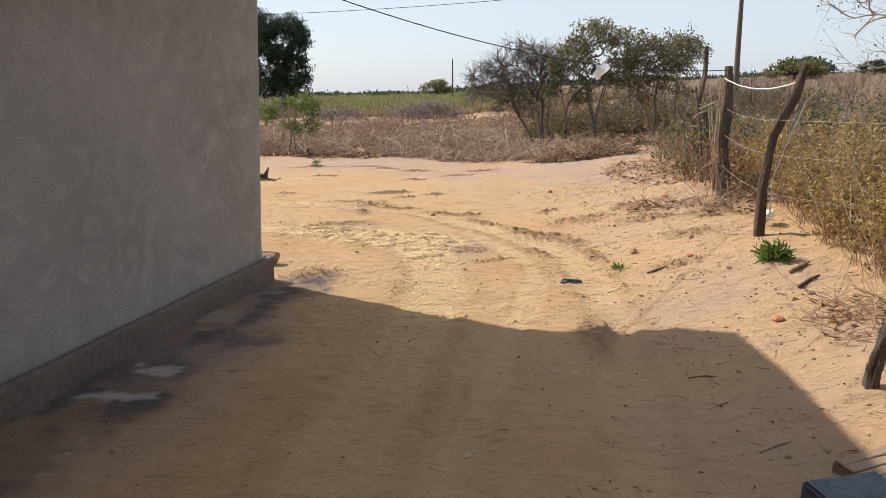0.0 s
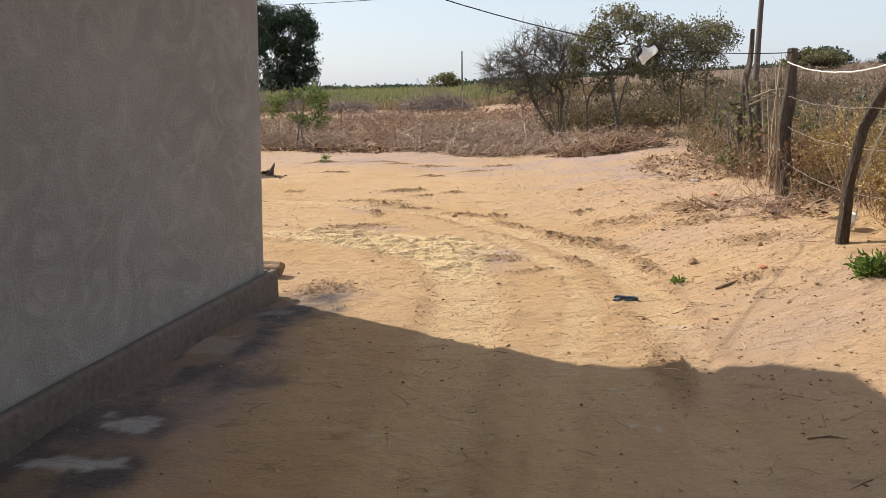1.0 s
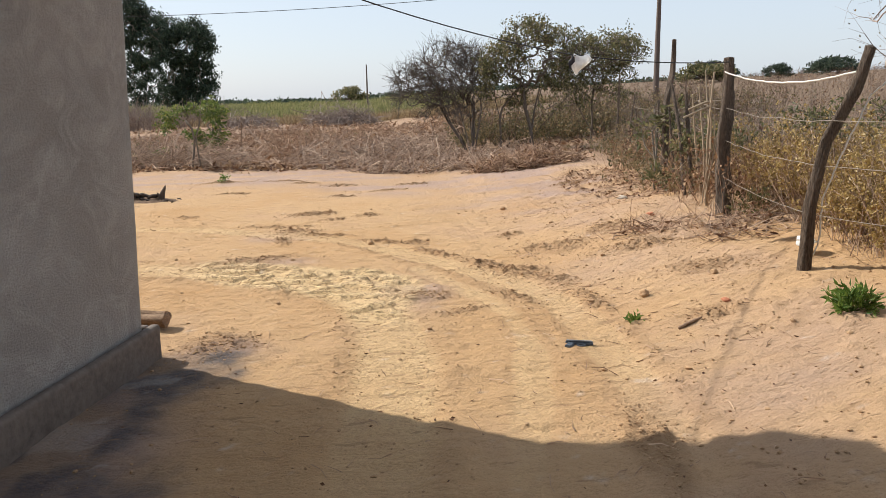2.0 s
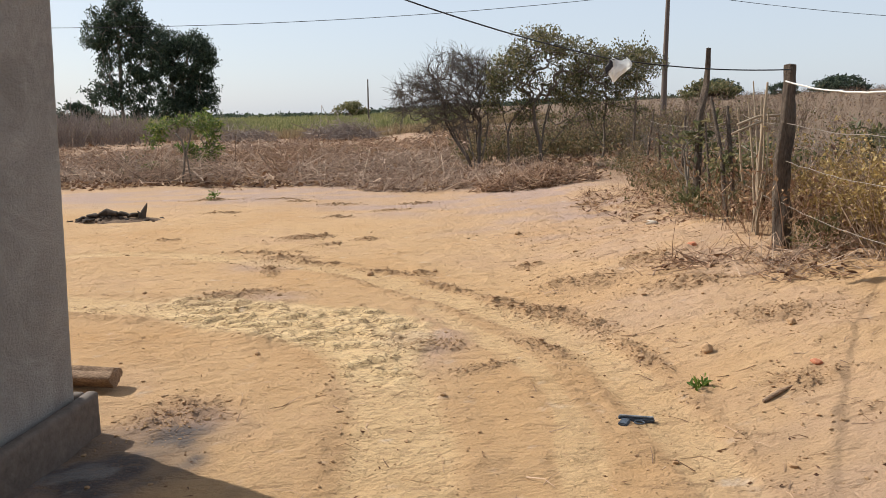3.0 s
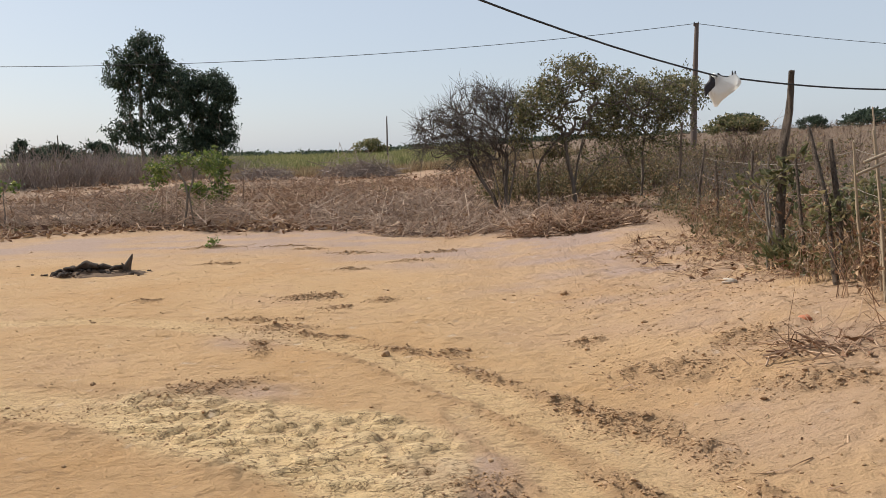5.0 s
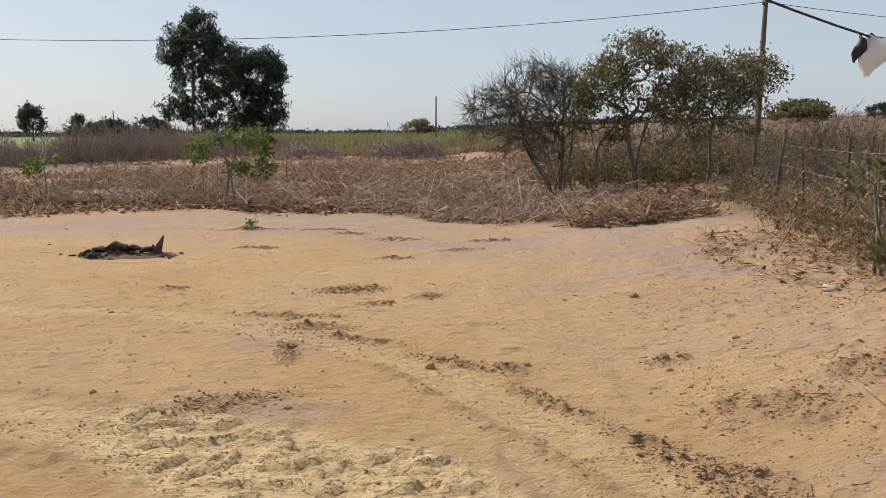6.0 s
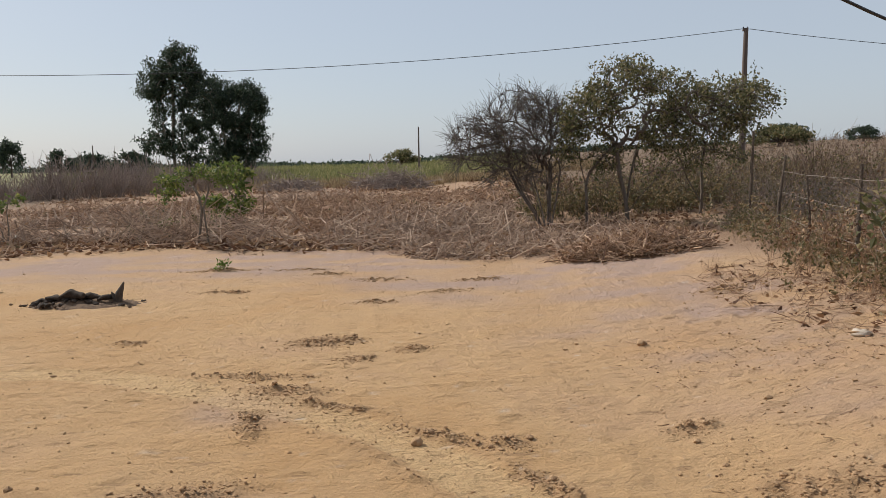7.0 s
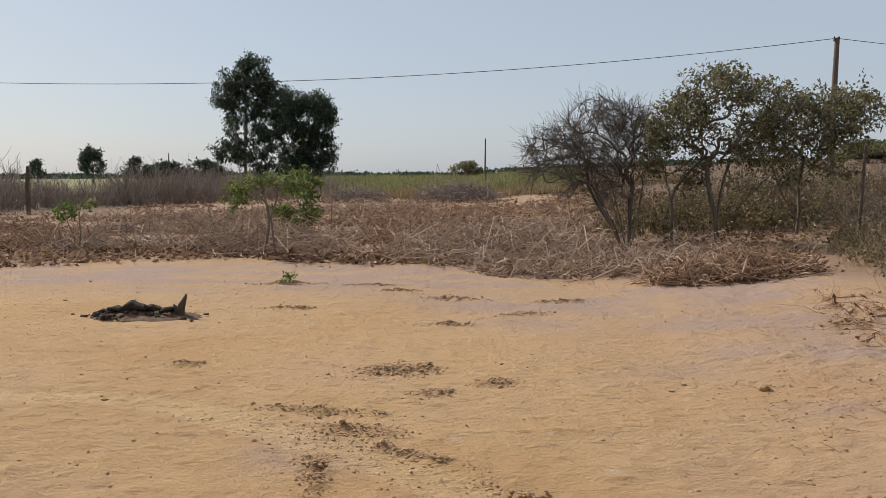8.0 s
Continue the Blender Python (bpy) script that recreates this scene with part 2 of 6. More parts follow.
def soil_mat():
    m, nt, bs = node_mat("soil")
    co = nt.nodes.new("ShaderNodeTexCoord").outputs["Object"]
    zone = add_node(nt, "ShaderNodeAttribute", attribute_name="zone")
    sep = add_node(nt, "ShaderNodeSeparateColor", {0: zone.outputs["Color"]})
    pale, mauve, litter = sep.outputs[0], sep.outputs[1], sep.outputs[2]
    zone2 = add_node(nt, "ShaderNodeAttribute", attribute_name="zone_far")
    sep2 = add_node(nt, "ShaderNodeSeparateColor", {0: zone2.outputs["Color"]})
    green, dry, lime = sep2.outputs[0], sep2.outputs[1], sep2.outputs[2]
    stain_shade = zone2.outputs["Alpha"]
    big = noise_tex(nt, 0.55, 5, 0.6, co)
    mid = noise_tex(nt, 5.0, 8, 0.65, co, (1, 1.6, 1))
    crust = noise_tex(nt, 22.0, 7, 0.68, co, (0.75, 1.3, 1))
    fine = noise_tex(nt, 75.0, 5, 0.7, co, (0.8, 1.2, 1))
    grain = noise_tex(nt, 320.0, 3, 0.7, co)
    base = ramp(nt, big, [(0.30, (0.46, 0.272, 0.124)), (0.55, (0.50, 0.322, 0.168)), (0.75, (0.465, 0.297, 0.178))])
    base = mix(nt, add_node(nt, "ShaderNodeMapRange", {0: mid, 1: 0.35, 2: 0.75, 3: 0.0, 4: 0.42}).outputs[0], base, (0.39, 0.245, 0.128))
    base = mix(nt, pale, base, (0.67, 0.485, 0.265))
    base = mix(nt, mauve, base, (0.375, 0.263, 0.205))
    base = mix(nt, litter, base, (0.31, 0.205, 0.14))
    base = mix(nt, green, base, (0.22, 0.215, 0.10))
    base = mix(nt, dry, base, (0.155, 0.108, 0.074))
    # wall-foot stain, its dark tone also standing in for shade
    base = mix(nt, stain_shade, base, (0.078, 0.075, 0.080))
    base = mix(nt, lime, base, (0.62, 0.58, 0.54))
    fl = noise_tex(nt, 13.0, 5, 0.6, co, (0.7, 1.3, 1))
    flake = add_node(nt, "ShaderNodeMapRange", {0: fl, 1: 0.495, 2: 0.52}).outputs[0]
    flake = add_node(nt, "ShaderNodeMath", {0: flake, 1: pale}, operation="MULTIPLY").outputs[0]
    rim = add_node(nt, "ShaderNodeMath", {0: fl, 1: 0.495, 2: 0.014}, operation="COMPARE").outputs[0]
    rim = add_node(nt, "ShaderNodeMath", {0: rim, 1: pale}, operation="MULTIPLY").outputs[0]
    base = mix(nt, add_node(nt, "ShaderNodeMath", {0: rim, 1: 0.95}, operation="MULTIPLY").outputs[0], base, (0.27, 0.18, 0.10))
    dash = noise_tex(nt, 6.5, 6, 0.62, co, (0.55, 1.9, 1))
    # dark dashes paint the shadowed edges of the soil crust into its colour
    dash_shade = add_node(nt, "ShaderNodeMapRange", {0: dash, 1: 0.355, 2: 0.378, 3: 1.0, 4: 0.0}).outputs[0]
    dash_shade = add_node(nt, "ShaderNodeMath", {0: dash_shade, 1: mid}, operation="MULTIPLY").outputs[0]
    base = mix(nt, dash_shade, base, (0.24, 0.15, 0.085))
    loose = add_node(nt, "ShaderNodeMath", {0: zone.outputs["Alpha"], 1: 0.55}, operation="MULTIPLY").outputs[0]
    base = mix(nt, loose, base, (0.31, 0.195, 0.108))
    lip = add_node(nt, "ShaderNodeMapRange", {0: dash, 1: 0.40, 2: 0.44}).outputs[0]
    worn = add_node(nt, "ShaderNodeMapRange", {0: crust, 1: 0.33, 2: 0.45, 3: 0.3, 4: 0.0}).outputs[0]
    base = mix(nt, worn, base, (0.34, 0.205, 0.115))
    speck = add_node(nt, "ShaderNodeMapRange", {0: fine, 1: 0.33, 2: 0.46, 3: 0.6, 4: 0.0}).outputs[0]
    base = mix(nt, speck, base, (0.30, 0.185, 0.105))
    g2 = add_node(nt, "ShaderNodeMapRange", {0: grain, 1: 0.3, 2: 0.7, 3: 0.87, 4: 1.15}).outputs[0]
    base = mix(nt, 1.0, base, add_node(nt, "ShaderNodeCombineColor", {0: g2, 1: g2, 2: g2}).outputs[0], "MULTIPLY")
    nt.links.new(base, bs.inputs["Base Color"])
    bs.inputs["Roughness"].default_value, bs.inputs["Specular IOR Level"].default_value = 0.95, 0.15
    h = add_node(nt, "ShaderNodeMath", {0: crust, 1: 2.2}, operation="MULTIPLY").outputs[0]
    h = add_node(nt, "ShaderNodeMath", {0: flake, 1: 1.2, 2: h}, operation="MULTIPLY_ADD").outputs[0]
    h = add_node(nt, "ShaderNodeMath", {0: lip, 1: 0.35, 2: h}, operation="MULTIPLY_ADD").outputs[0]
    h = add_node(nt, "ShaderNodeMath", {0: h, 1: fine}, operation="ADD").outputs[0]
    h = add_node(nt, "ShaderNodeMath", {0: h, 1: mid}, operation="ADD").outputs[0]
    bump(nt, bs, h, 0.8, 0.017)
    return m


def plaster_mat():
    m, nt, bs = node_mat("cement_plaster")
    co = nt.nodes.new("ShaderNodeTexCoord").outputs["Object"]
    big = noise_tex(nt, 0.9, 6, 0.6, co)
    swirl = add_node(nt, "ShaderNodeTexNoise", {"Vector": co, "Scale": 3.2, "Detail": 7, "Roughness": 0.55, "Distortion": 2.2}).outputs[0]
    fine = noise_tex(nt, 60, 5, 0.7, co)
    col = ramp(nt, big, [(0.3, (0.27, 0.25, 0.23)), (0.55, (0.345, 0.322, 0.295)), (0.75, (0.39, 0.367, 0.34))])
    col = mix(nt, add_node(nt, "ShaderNodeMapRange", {0: swirl, 1: 0.45, 2: 0.7, 3: 0.0, 4: 0.6}).outputs[0], col, (0.45, 0.428, 0.398))
    col = mix(nt, add_node(nt, "ShaderNodeMapRange", {0: fine, 1: 0.3, 2: 0.5, 3: 0.3, 4: 0.0}).outputs[0], col, (0.24, 0.21, 0.18))
    nt.links.new(col, bs.inputs["Base Color"])
    bs.inputs["Roughness"].default_value, bs.inputs["Specular IOR Level"].default_value = 0.9, 0.2
    h = add_node(nt, "ShaderNodeMath", {0: swirl, 1: fine}, operation="ADD").outputs[0]
    bump(nt, bs, h, 0.85, 0.02)
    return m


SOIL = soil_mat()
PLASTER = plaster_mat()
PLINTH = simple("plinth_cement", (0.085, 0.069, 0.058), (0.19, 0.155, 0.13), 2.5, 0.92, relief=0.6)
BARK_GREY = simple("grey_bark", (0.10, 0.08, 0.06), (0.24, 0.20, 0.16), 12, stretch=(1, 1, 0.25))
BARK_TREE = simple("brown_bark", (0.06, 0.045, 0.034), (0.20, 0.16, 0.125), 14, stretch=(1, 1, 0.25), relief=0.8)
BARK_DARK = simple("dark_bark", (0.045, 0.034, 0.026), (0.13, 0.10, 0.078), 14, stretch=(1, 1, 0.25))
WOOD_POST = simple("weathered_post_wood", (0.018, 0.012, 0.009), (0.25, 0.185, 0.135), 7, stretch=(3, 3, 0.30), relief=1.0, depth=0.035)
WOOD_PALE = simple("pale_stick_wood", (0.22, 0.165, 0.11), (0.42, 0.33, 0.23), 12, stretch=(3, 3, 0.3), island=0.4)
WOOD_LOG = simple("log_wood", (0.05, 0.026, 0.017), (0.48, 0.32, 0.20), 8, stretch=(0.35, 3, 3), relief=0.9)
WOOD_SLAT = simple("old_board_wood", (0.20, 0.13, 0.08), (0.36, 0.255, 0.17), 9, stretch=(0.5, 4, 4), relief=0.6)
TWIG_DRY = simple("dry_twig", (0.13, 0.08, 0.055), (0.66, 0.49, 0.36), 6, island=0.75, relief=0)
TWIG_LITTER = simple("litter_twig", (0.13, 0.07, 0.044), (0.60, 0.41, 0.27), 6, island=0.8, relief=0)
TWIG_FIELD = simple("field_stalk", (0.09, 0.06, 0.042), (0.26, 0.175, 0.125), 6, island=0.8, relief=0)
TWIG_GREY = simple("grey_shrub_twig", (0.16, 0.12, 0.10), (0.38, 0.30, 0.25), 6, island=0.8, relief=0)
TWIG_BARE = simple("bare_twig", (0.055, 0.044, 0.037), (0.20, 0.165, 0.14), 6, island=0.7, relief=0)
LEAF_OLIVE = leaf_mat("olive_leaf", [(0.0, (0.07, 0.075, 0.034)), (0.4, (0.125, 0.125, 0.055)), (0.75, (0.20, 0.175, 0.08)), (1.0, (0.30, 0.235, 0.12))], 0.5)
LEAF_DARK = leaf_mat("tall_tree_leaf", [(0.0, (0.022, 0.036, 0.026)), (0.6, (0.05, 0.072, 0.044)), (1.0, (0.10, 0.125, 0.075))], 0.3)
LEAF_FRESH = leaf_mat("fresh_leaf", [(0.0, (0.06, 0.095, 0.022)), (0.6, (0.13, 0.17, 0.042)), (1.0, (0.27, 0.27, 0.08))], 0.45)
LEAF_WEED = leaf_mat("weed_leaf", [(0.0, (0.06, 0.12, 0.022)), (1.0, (0.19, 0.26, 0.05))], 0.4)
LEAF_YELLOW = leaf_mat("dry_yellow_leaf", [(0.0, (0.20, 0.125, 0.045)), (0.5, (0.36, 0.245, 0.085)), (1.0, (0.50, 0.37, 0.15))], 0.35)
LEAF_SCRUB = leaf_mat("scrub_leaf", [(0.0, (0.085, 0.085, 0.038)), (0.4, (0.16, 0.135, 0.062)), (0.7, (0.26, 0.185, 0.092)), (1.0, (0.35, 0.25, 0.135))], 0.35)
LEAF_BROWN = leaf_mat("dead_leaf", [(0.0, (0.09, 0.045, 0.028)), (0.5, (0.24, 0.13, 0.07)), (1.0, (0.46, 0.31, 0.18))], 0.15, 0.8)
GRASS_GREEN = leaf_mat("field_grass", [(0.0, (0.15, 0.165, 0.065)), (0.6, (0.25, 0.245, 0.10)), (1.0, (0.40, 0.34, 0.18))], 0.4)
GRASS_DRY = leaf_mat("dry_grass", [(0.0, (0.21, 0.14, 0.08)), (0.5, (0.32, 0.235, 0.135)), (1.0, (0.44, 0.34, 0.20))], 0.3)
CLOD = simple("soil_clod", (0.29, 0.18, 0.10), (0.50, 0.325, 0.18), 14, 0.97, island=0.5, relief=0.7)
STONE_PALE = simple("pale_stone", (0.40, 0.33, 0.26), (0.56, 0.48, 0.39), 20, 0.9)
BRICK_RED = simple("brick_clay", (0.36, 0.13, 0.07), (0.52, 0.22, 0.12), 20, 0.9)
CHAR = simple("charred_wood", (0.012, 0.011, 0.010), (0.10, 0.07, 0.05), 18, 0.9, relief=0.9)
ASH = simple("ashy_soil", (0.07, 0.05, 0.038), (0.26, 0.165, 0.10), 16, 0.97, relief=0.9)
WIRE = simple("rusty_wire", (0.16, 0.13, 0.10), (0.32, 0.27, 0.22), 40, 0.7, metal=0.3, relief=0)
CABLE = simple("black_cable", (0.018, 0.018, 0.02), (0.05, 0.05, 0.052), 30, 0.6, relief=0)
ROPE = simple("white_rope", (0.60, 0.56, 0.50), (0.80, 0.77, 0.71), 60, 0.8)
BAG_WHITE = leaf_mat("white_plastic_film", [(0.0, (0.80, 0.80, 0.77)), (1.0, (0.84, 0.83, 0.80))], 0.35, 0.4)
BAG_BLACK = simple("black_plastic_film", (0.018, 0.017, 0.02), (0.05, 0.045, 0.05), 12, 0.45)
POLE_WOOD = simple("utility_pole_wood", (0.075, 0.055, 0.045), (0.17, 0.13, 0.11), 5, stretch=(3, 3, 0.2))
PLASTIC_DARK = simple("dark_blue_plastic", (0.03, 0.04, 0.055), (0.085, 0.105, 0.13), 25, 0.5)
PLASTIC_GREY = simple("grey_plastic", (0.16, 0.18, 0.20), (0.28, 0.30, 0.32), 25, 0.55)
BLOCK_BLUE = simple("blue_grey_painted_block", (0.035, 0.045, 0.055), (0.12, 0.14, 0.155), 7, 0.7, relief=0.6)
ROOF = simple("clay_tile_roof", (0.30, 0.13, 0.07), (0.45, 0.21, 0.12), 6, 0.9)

# ---- ground ----
TRACK_OUTER = smooth_path([(-6.0, 11.9), (-3.4, 11.75), (-2.2, 11.6), (-1.08, 10.96), (-0.07, 10.16), (0.57, 9.26), (0.99, 8.59), (1.32, 7.98), (1.48, 7.29), (1.50, 6.4), (1.42, 5.4), (1.25, 4.2), (1.05, 2.6), (0.9, 0)])
TRACK_INNER = smooth_path([(-6.0, 9.6), (-3.5, 9.55), (-2.33, 9.35), (-1.52, 9.02), (-0.73, 8.55), (-0.10, 7.95), (0.14, 7.2), (0.18, 6.4), (0.05, 5.3), (-0.15, 4.0), (-0.35, 2.4), (-0.5, 0)])
TRACK_SIDE = smooth_path([(0.16, 3.0), (0.45, 4.0), (0.66, 5.0), (0.95, 6.0), (1.05, 6.8), (0.95, 7.6), (0.55, 8.7)])
EDGE_X = [-60, -12, -7.4, -5.7, -3.5, -1.7, -0.3, 1.5, 4.0, 5.0, 9, 60]
EDGE_Y = [18.5, 18.3, 18.6, 19.4, 19.3, 18.6, 18.5, 17.0, 16.1, 15.0, 13, 12]
CRUMBS = [  # scuffed heaps of loose crumbs: x, y, half length, half width, turn
    (-0.62, 12.4, 0.30, 0.20, 10), (-0.26, 11.77, 0.17, 0.12, 20), (0.16, 12.01, 0.20, 0.10, 15), (-0.36, 12.42, 0.14, 0.16, 0),
    (1.97, 9.06, 0.42, 0.30, -20), (1.43, 8.4, 0.30, 0.22, -40), (1.68, 9.97, 0.16, 0.10, 10), (-0.71, 11.01, 0.34, 0.14, -15),
    (-2.3, 12.61, 0.16, 0.10, 0), (-1.0, 9.38, 0.40, 0.20, 20), (-0.83, 10.43, 0.10, 0.30, 10), (0.65, 9.92, 0.16, 0.09, -20),
    (-2.0, 15.0, 0.30, 0.10, 0), (-0.2, 15.6, 0.35, 0.12, 0), (0.6, 14.6, 0.3, 0.10, 10), (3.4, 13.4, 0.3, 0.2, 0),
    (1.30, 8.55, 0.16, 0.40, 35), (0.55, 7.75, 0.22, 0.14, 20), (-1.0, 11.4, 0.45, 0.08, -10), (-0.9, 16.2, 0.30, 0.08, 5),
    (2.5, 8.4, 0.4, 0.18, -20), (2.7, 7.4, 0.35, 0.2, -30), (2.6, 9.3, 0.3, 0.2, 0), (-0.98, 6.9, 0.32, 0.25, 20), (-2.45, 16.75, 0.5, 0.12, 0), (-1.3, 16.6, 0.4, 0.08, 4), (-0.2, 14.1, 0.25, 0.08, 0), (1.1, 15.4, 0.3, 0.1, 0), (0.75, 7.3, 0.25, 0.08, 20), (1.2, 7.6, 0.12, 0.3, 30), (2.3, 6.5, 0.25, 0.15, 0), (0.30, 10.05, 0.36, 0.07, -38), (0.80, 9.35, 0.32, 0.09, -55), (1.15, 8.80, 0.28, 0.10, -58), (1.62, 8.05, 0.13, 0.38, 18), (-0.35, 10.65, 0.40, 0.06, -32), (1.72, 7.3, 0.10, 0.4, 6), (1.25, 5.0, 0.14, 0.5, -8),
]
MAUVE = [(0.42, 7.95, 0.30, 0.55, 0.9), (2.9, 12.9, 1.7, 2.6, 0.65), (-1.02, 9.22, 0.6, 0.22, 0.6), (-0.9, 10.75, 0.35, 0.35, 0.6),
         # the entry at (-1.5, 5.0) darkens the ground where the wall's shade lies
         (-2.0, 17.6, 4.2, 1.7, 0.9), (2.2, 15.6, 3.0, 1.7, 0.9), (-6.5, 17.6, 4.2, 1.6, 0.9), (2.4, 7.9, 0.9, 1.2, 0.3), (2.3, 5.2, 0.9, 2.0, 0.35), (-1.5, 5.0, 0.55, 2.0, 0.9), (3.0, 9.5, 0.9, 2.0, 0.35), (-0.95, 6.85, 0.28, 0.22, 0.9), (1.9, 4.0, 1.0, 1.6, 0.3)]


def land(x, y):
    """The lie of the land without its small relief."""
    x, y = np.asarray(x, float), np.asarray(y, float)
    fade = 1 - 0.62 * step(9.6, 11.6, y)
    z = 0.34 * step(1.3, 3.6, x) * fade + 0.10 * step(3.2, 4.2, x)
    rise = np.maximum(x - 5.5, 0)
    z = z + 4.2 * (1 - np.exp(-0.0225 * rise))
    z = z + 0.25 * (fbm(x / 9.0, y / 9.0, 50) - 0.5) * step(14, 30, np.hypot(x, y - 6))
    return z


def relief(x, y):
    """Height and the zones of the soil: pale track, mauve earth, litter."""
    x, y = np.asarray(x, float), np.asarray(y, float)
    near = 1 - step(24, 40, y) * 0.7
    wob = fbm(x * 1.3, y * 1.3, 3) - 0.5
    z = 0.055 * (fbm(x * 0.55, y * 0.55, 1) - 0.5) + 0.022 * (fbm(x * 3, y * 4.5, 5) - 0.5)
    fine = fbm(x * 11, y * 15, 9) - 0.5
    z = z + 0.018 * fine + 0.010 * np.maximum(fbm(x * 5, y * 9, 14) - 0.56, 0) / 0.2
    pale = np.zeros_like(x)
    rough = np.zeros_like(x)
    for path, half, depth, tint in ((TRACK_OUTER, 0.16, 0.012, 0.32), (TRACK_INNER, 0.25, 0.010, 0.42), (TRACK_SIDE, 0.10, 0.004, 0.3)):
        d, side = line_distance(x, y, path)
        d = d + wob * 0.12
        inside = 1 - step(half * 0.7, half * 1.15, d)
        rim = np.exp(-((d - half * 1.35) / (half * 0.35)) ** 2)
        z = z - depth * inside + depth * 0.4 * rim * (0.3 + 1.4 * fbm(x * 6, y * 6, 13))
        pale = np.maximum(pale, inside * tint * (0.55 + 0.9 * fbm(x * 4, y * 4, 21)))
        rough = np.maximum(rough, rim * (0.2 + 1.2 * step(0.48, 0.62, fbm(x * 1.1, y * 1.1, 33))))
        lug = np.sin((x * 0.8 + y) * 62 + side * 1.2) * 0.5 + 0.5
        z = z + 0.004 * lug * inside * step(0.40, 0.6, fbm(x * 0.9, y * 0.9, 41))
    pale = pale * (0.35 + 0.65 * step(4.6, 6.2, y))
    # flaking mud on the inner track
    mud = np.exp(-(((x + 0.55) / 1.15) ** 2 + ((y - 8.55 + 0.52 * (x + 0.5)) / 0.52) ** 2)) + 0.8 * np.exp(-(((x - 0.1) / 0.35) ** 2 + ((y - 7.7) / 0.9) ** 2))
    mud = step(0.30, 0.62, mud + 0.5 * wob)
    flake = step(0.50, 0.53, fbm(x * 8 + 5 * wob, y * 12, 61))
    z = z + mud * (0.026 * flake - 0.008)
    pale = np.maximum(pale, mud * (0.75 + 0.25 * flake))
    crumb = np.zeros_like(x)
    for cx, cy, a, b, turn in CRUMBS:
        c, s = math.cos(radians(turn)), math.sin(radians(turn))
        u, v = ((x - cx) * c + (y - cy) * s) / a, (-(x - cx) * s + (y - cy) * c) / b
        crumb = np.maximum(crumb, 1 - step(0.45, 1.15, np.hypot(u, v) + 0.6 * (fbm(x * 6, y * 6, 71) - 0.5)))
    crumb = np.maximum(crumb, rough * 0.4)
    lump = np.maximum(fbm(x * 21, y * 21, 81, 2) - 0.40, 0)
    z = z + crumb * (0.085 * lump)
    bank = step(1.7, 2.6, x) * (1 - step(14, 18, y))
    z = z + bank * (0.06 * np.maximum(fbm(x * 7, y * 9, 91) - 0.5, 0) + 0.03 * (fbm(x * 2, y * 2, 95) - 0.5))
    edge = np.interp(x, EDGE_X, EDGE_Y) + 1.6 * (fbm(x * 0.8, y * 0.8, 15) - 0.5)
    litter = step(-0.5, 1.0, y - edge)
    z = z + litter * 0.06 * (fbm(x * 2.2, y * 2.2, 23) - 0.4)
    mauve = np.zeros_like(x)
    for mx, my, a, b, amt in MAUVE:
        mauve = np.maximum(mauve, amt * np.exp(-(((x - mx) / a) ** 2 + ((y - my) / b) ** 2) ** 1.5 + 1.2 * wob))
    mauve = np.clip(mauve, 0, 0.9) * (0.45 + 1.1 * step(0.3, 0.7, fbm(x * 1.3, y * 2.4, 27))) * (1 - mud * 0.7)
    return z * near, np.clip(pale, 0, 1), np.clip(mauve, 0, 1), litter, np.clip(crumb, 0, 1)


def height(x, y):
    return land(x, y) + relief(x, y)[0]


def spaced(lo, hi, fine, far_lo, far_hi, grow=1.12):
    out, s, v = list(np.arange(lo, hi, fine)), fine, hi
    while v < far_hi:
        out.append(v)
        s *= grow
        v += s
    out.append(far_hi)
    s, v, left = fine, lo, []
    while v > far_lo:
        s *= grow
        v -= s
        left.append(max(v, far_lo))
    return np.array(left[::-1] + out)


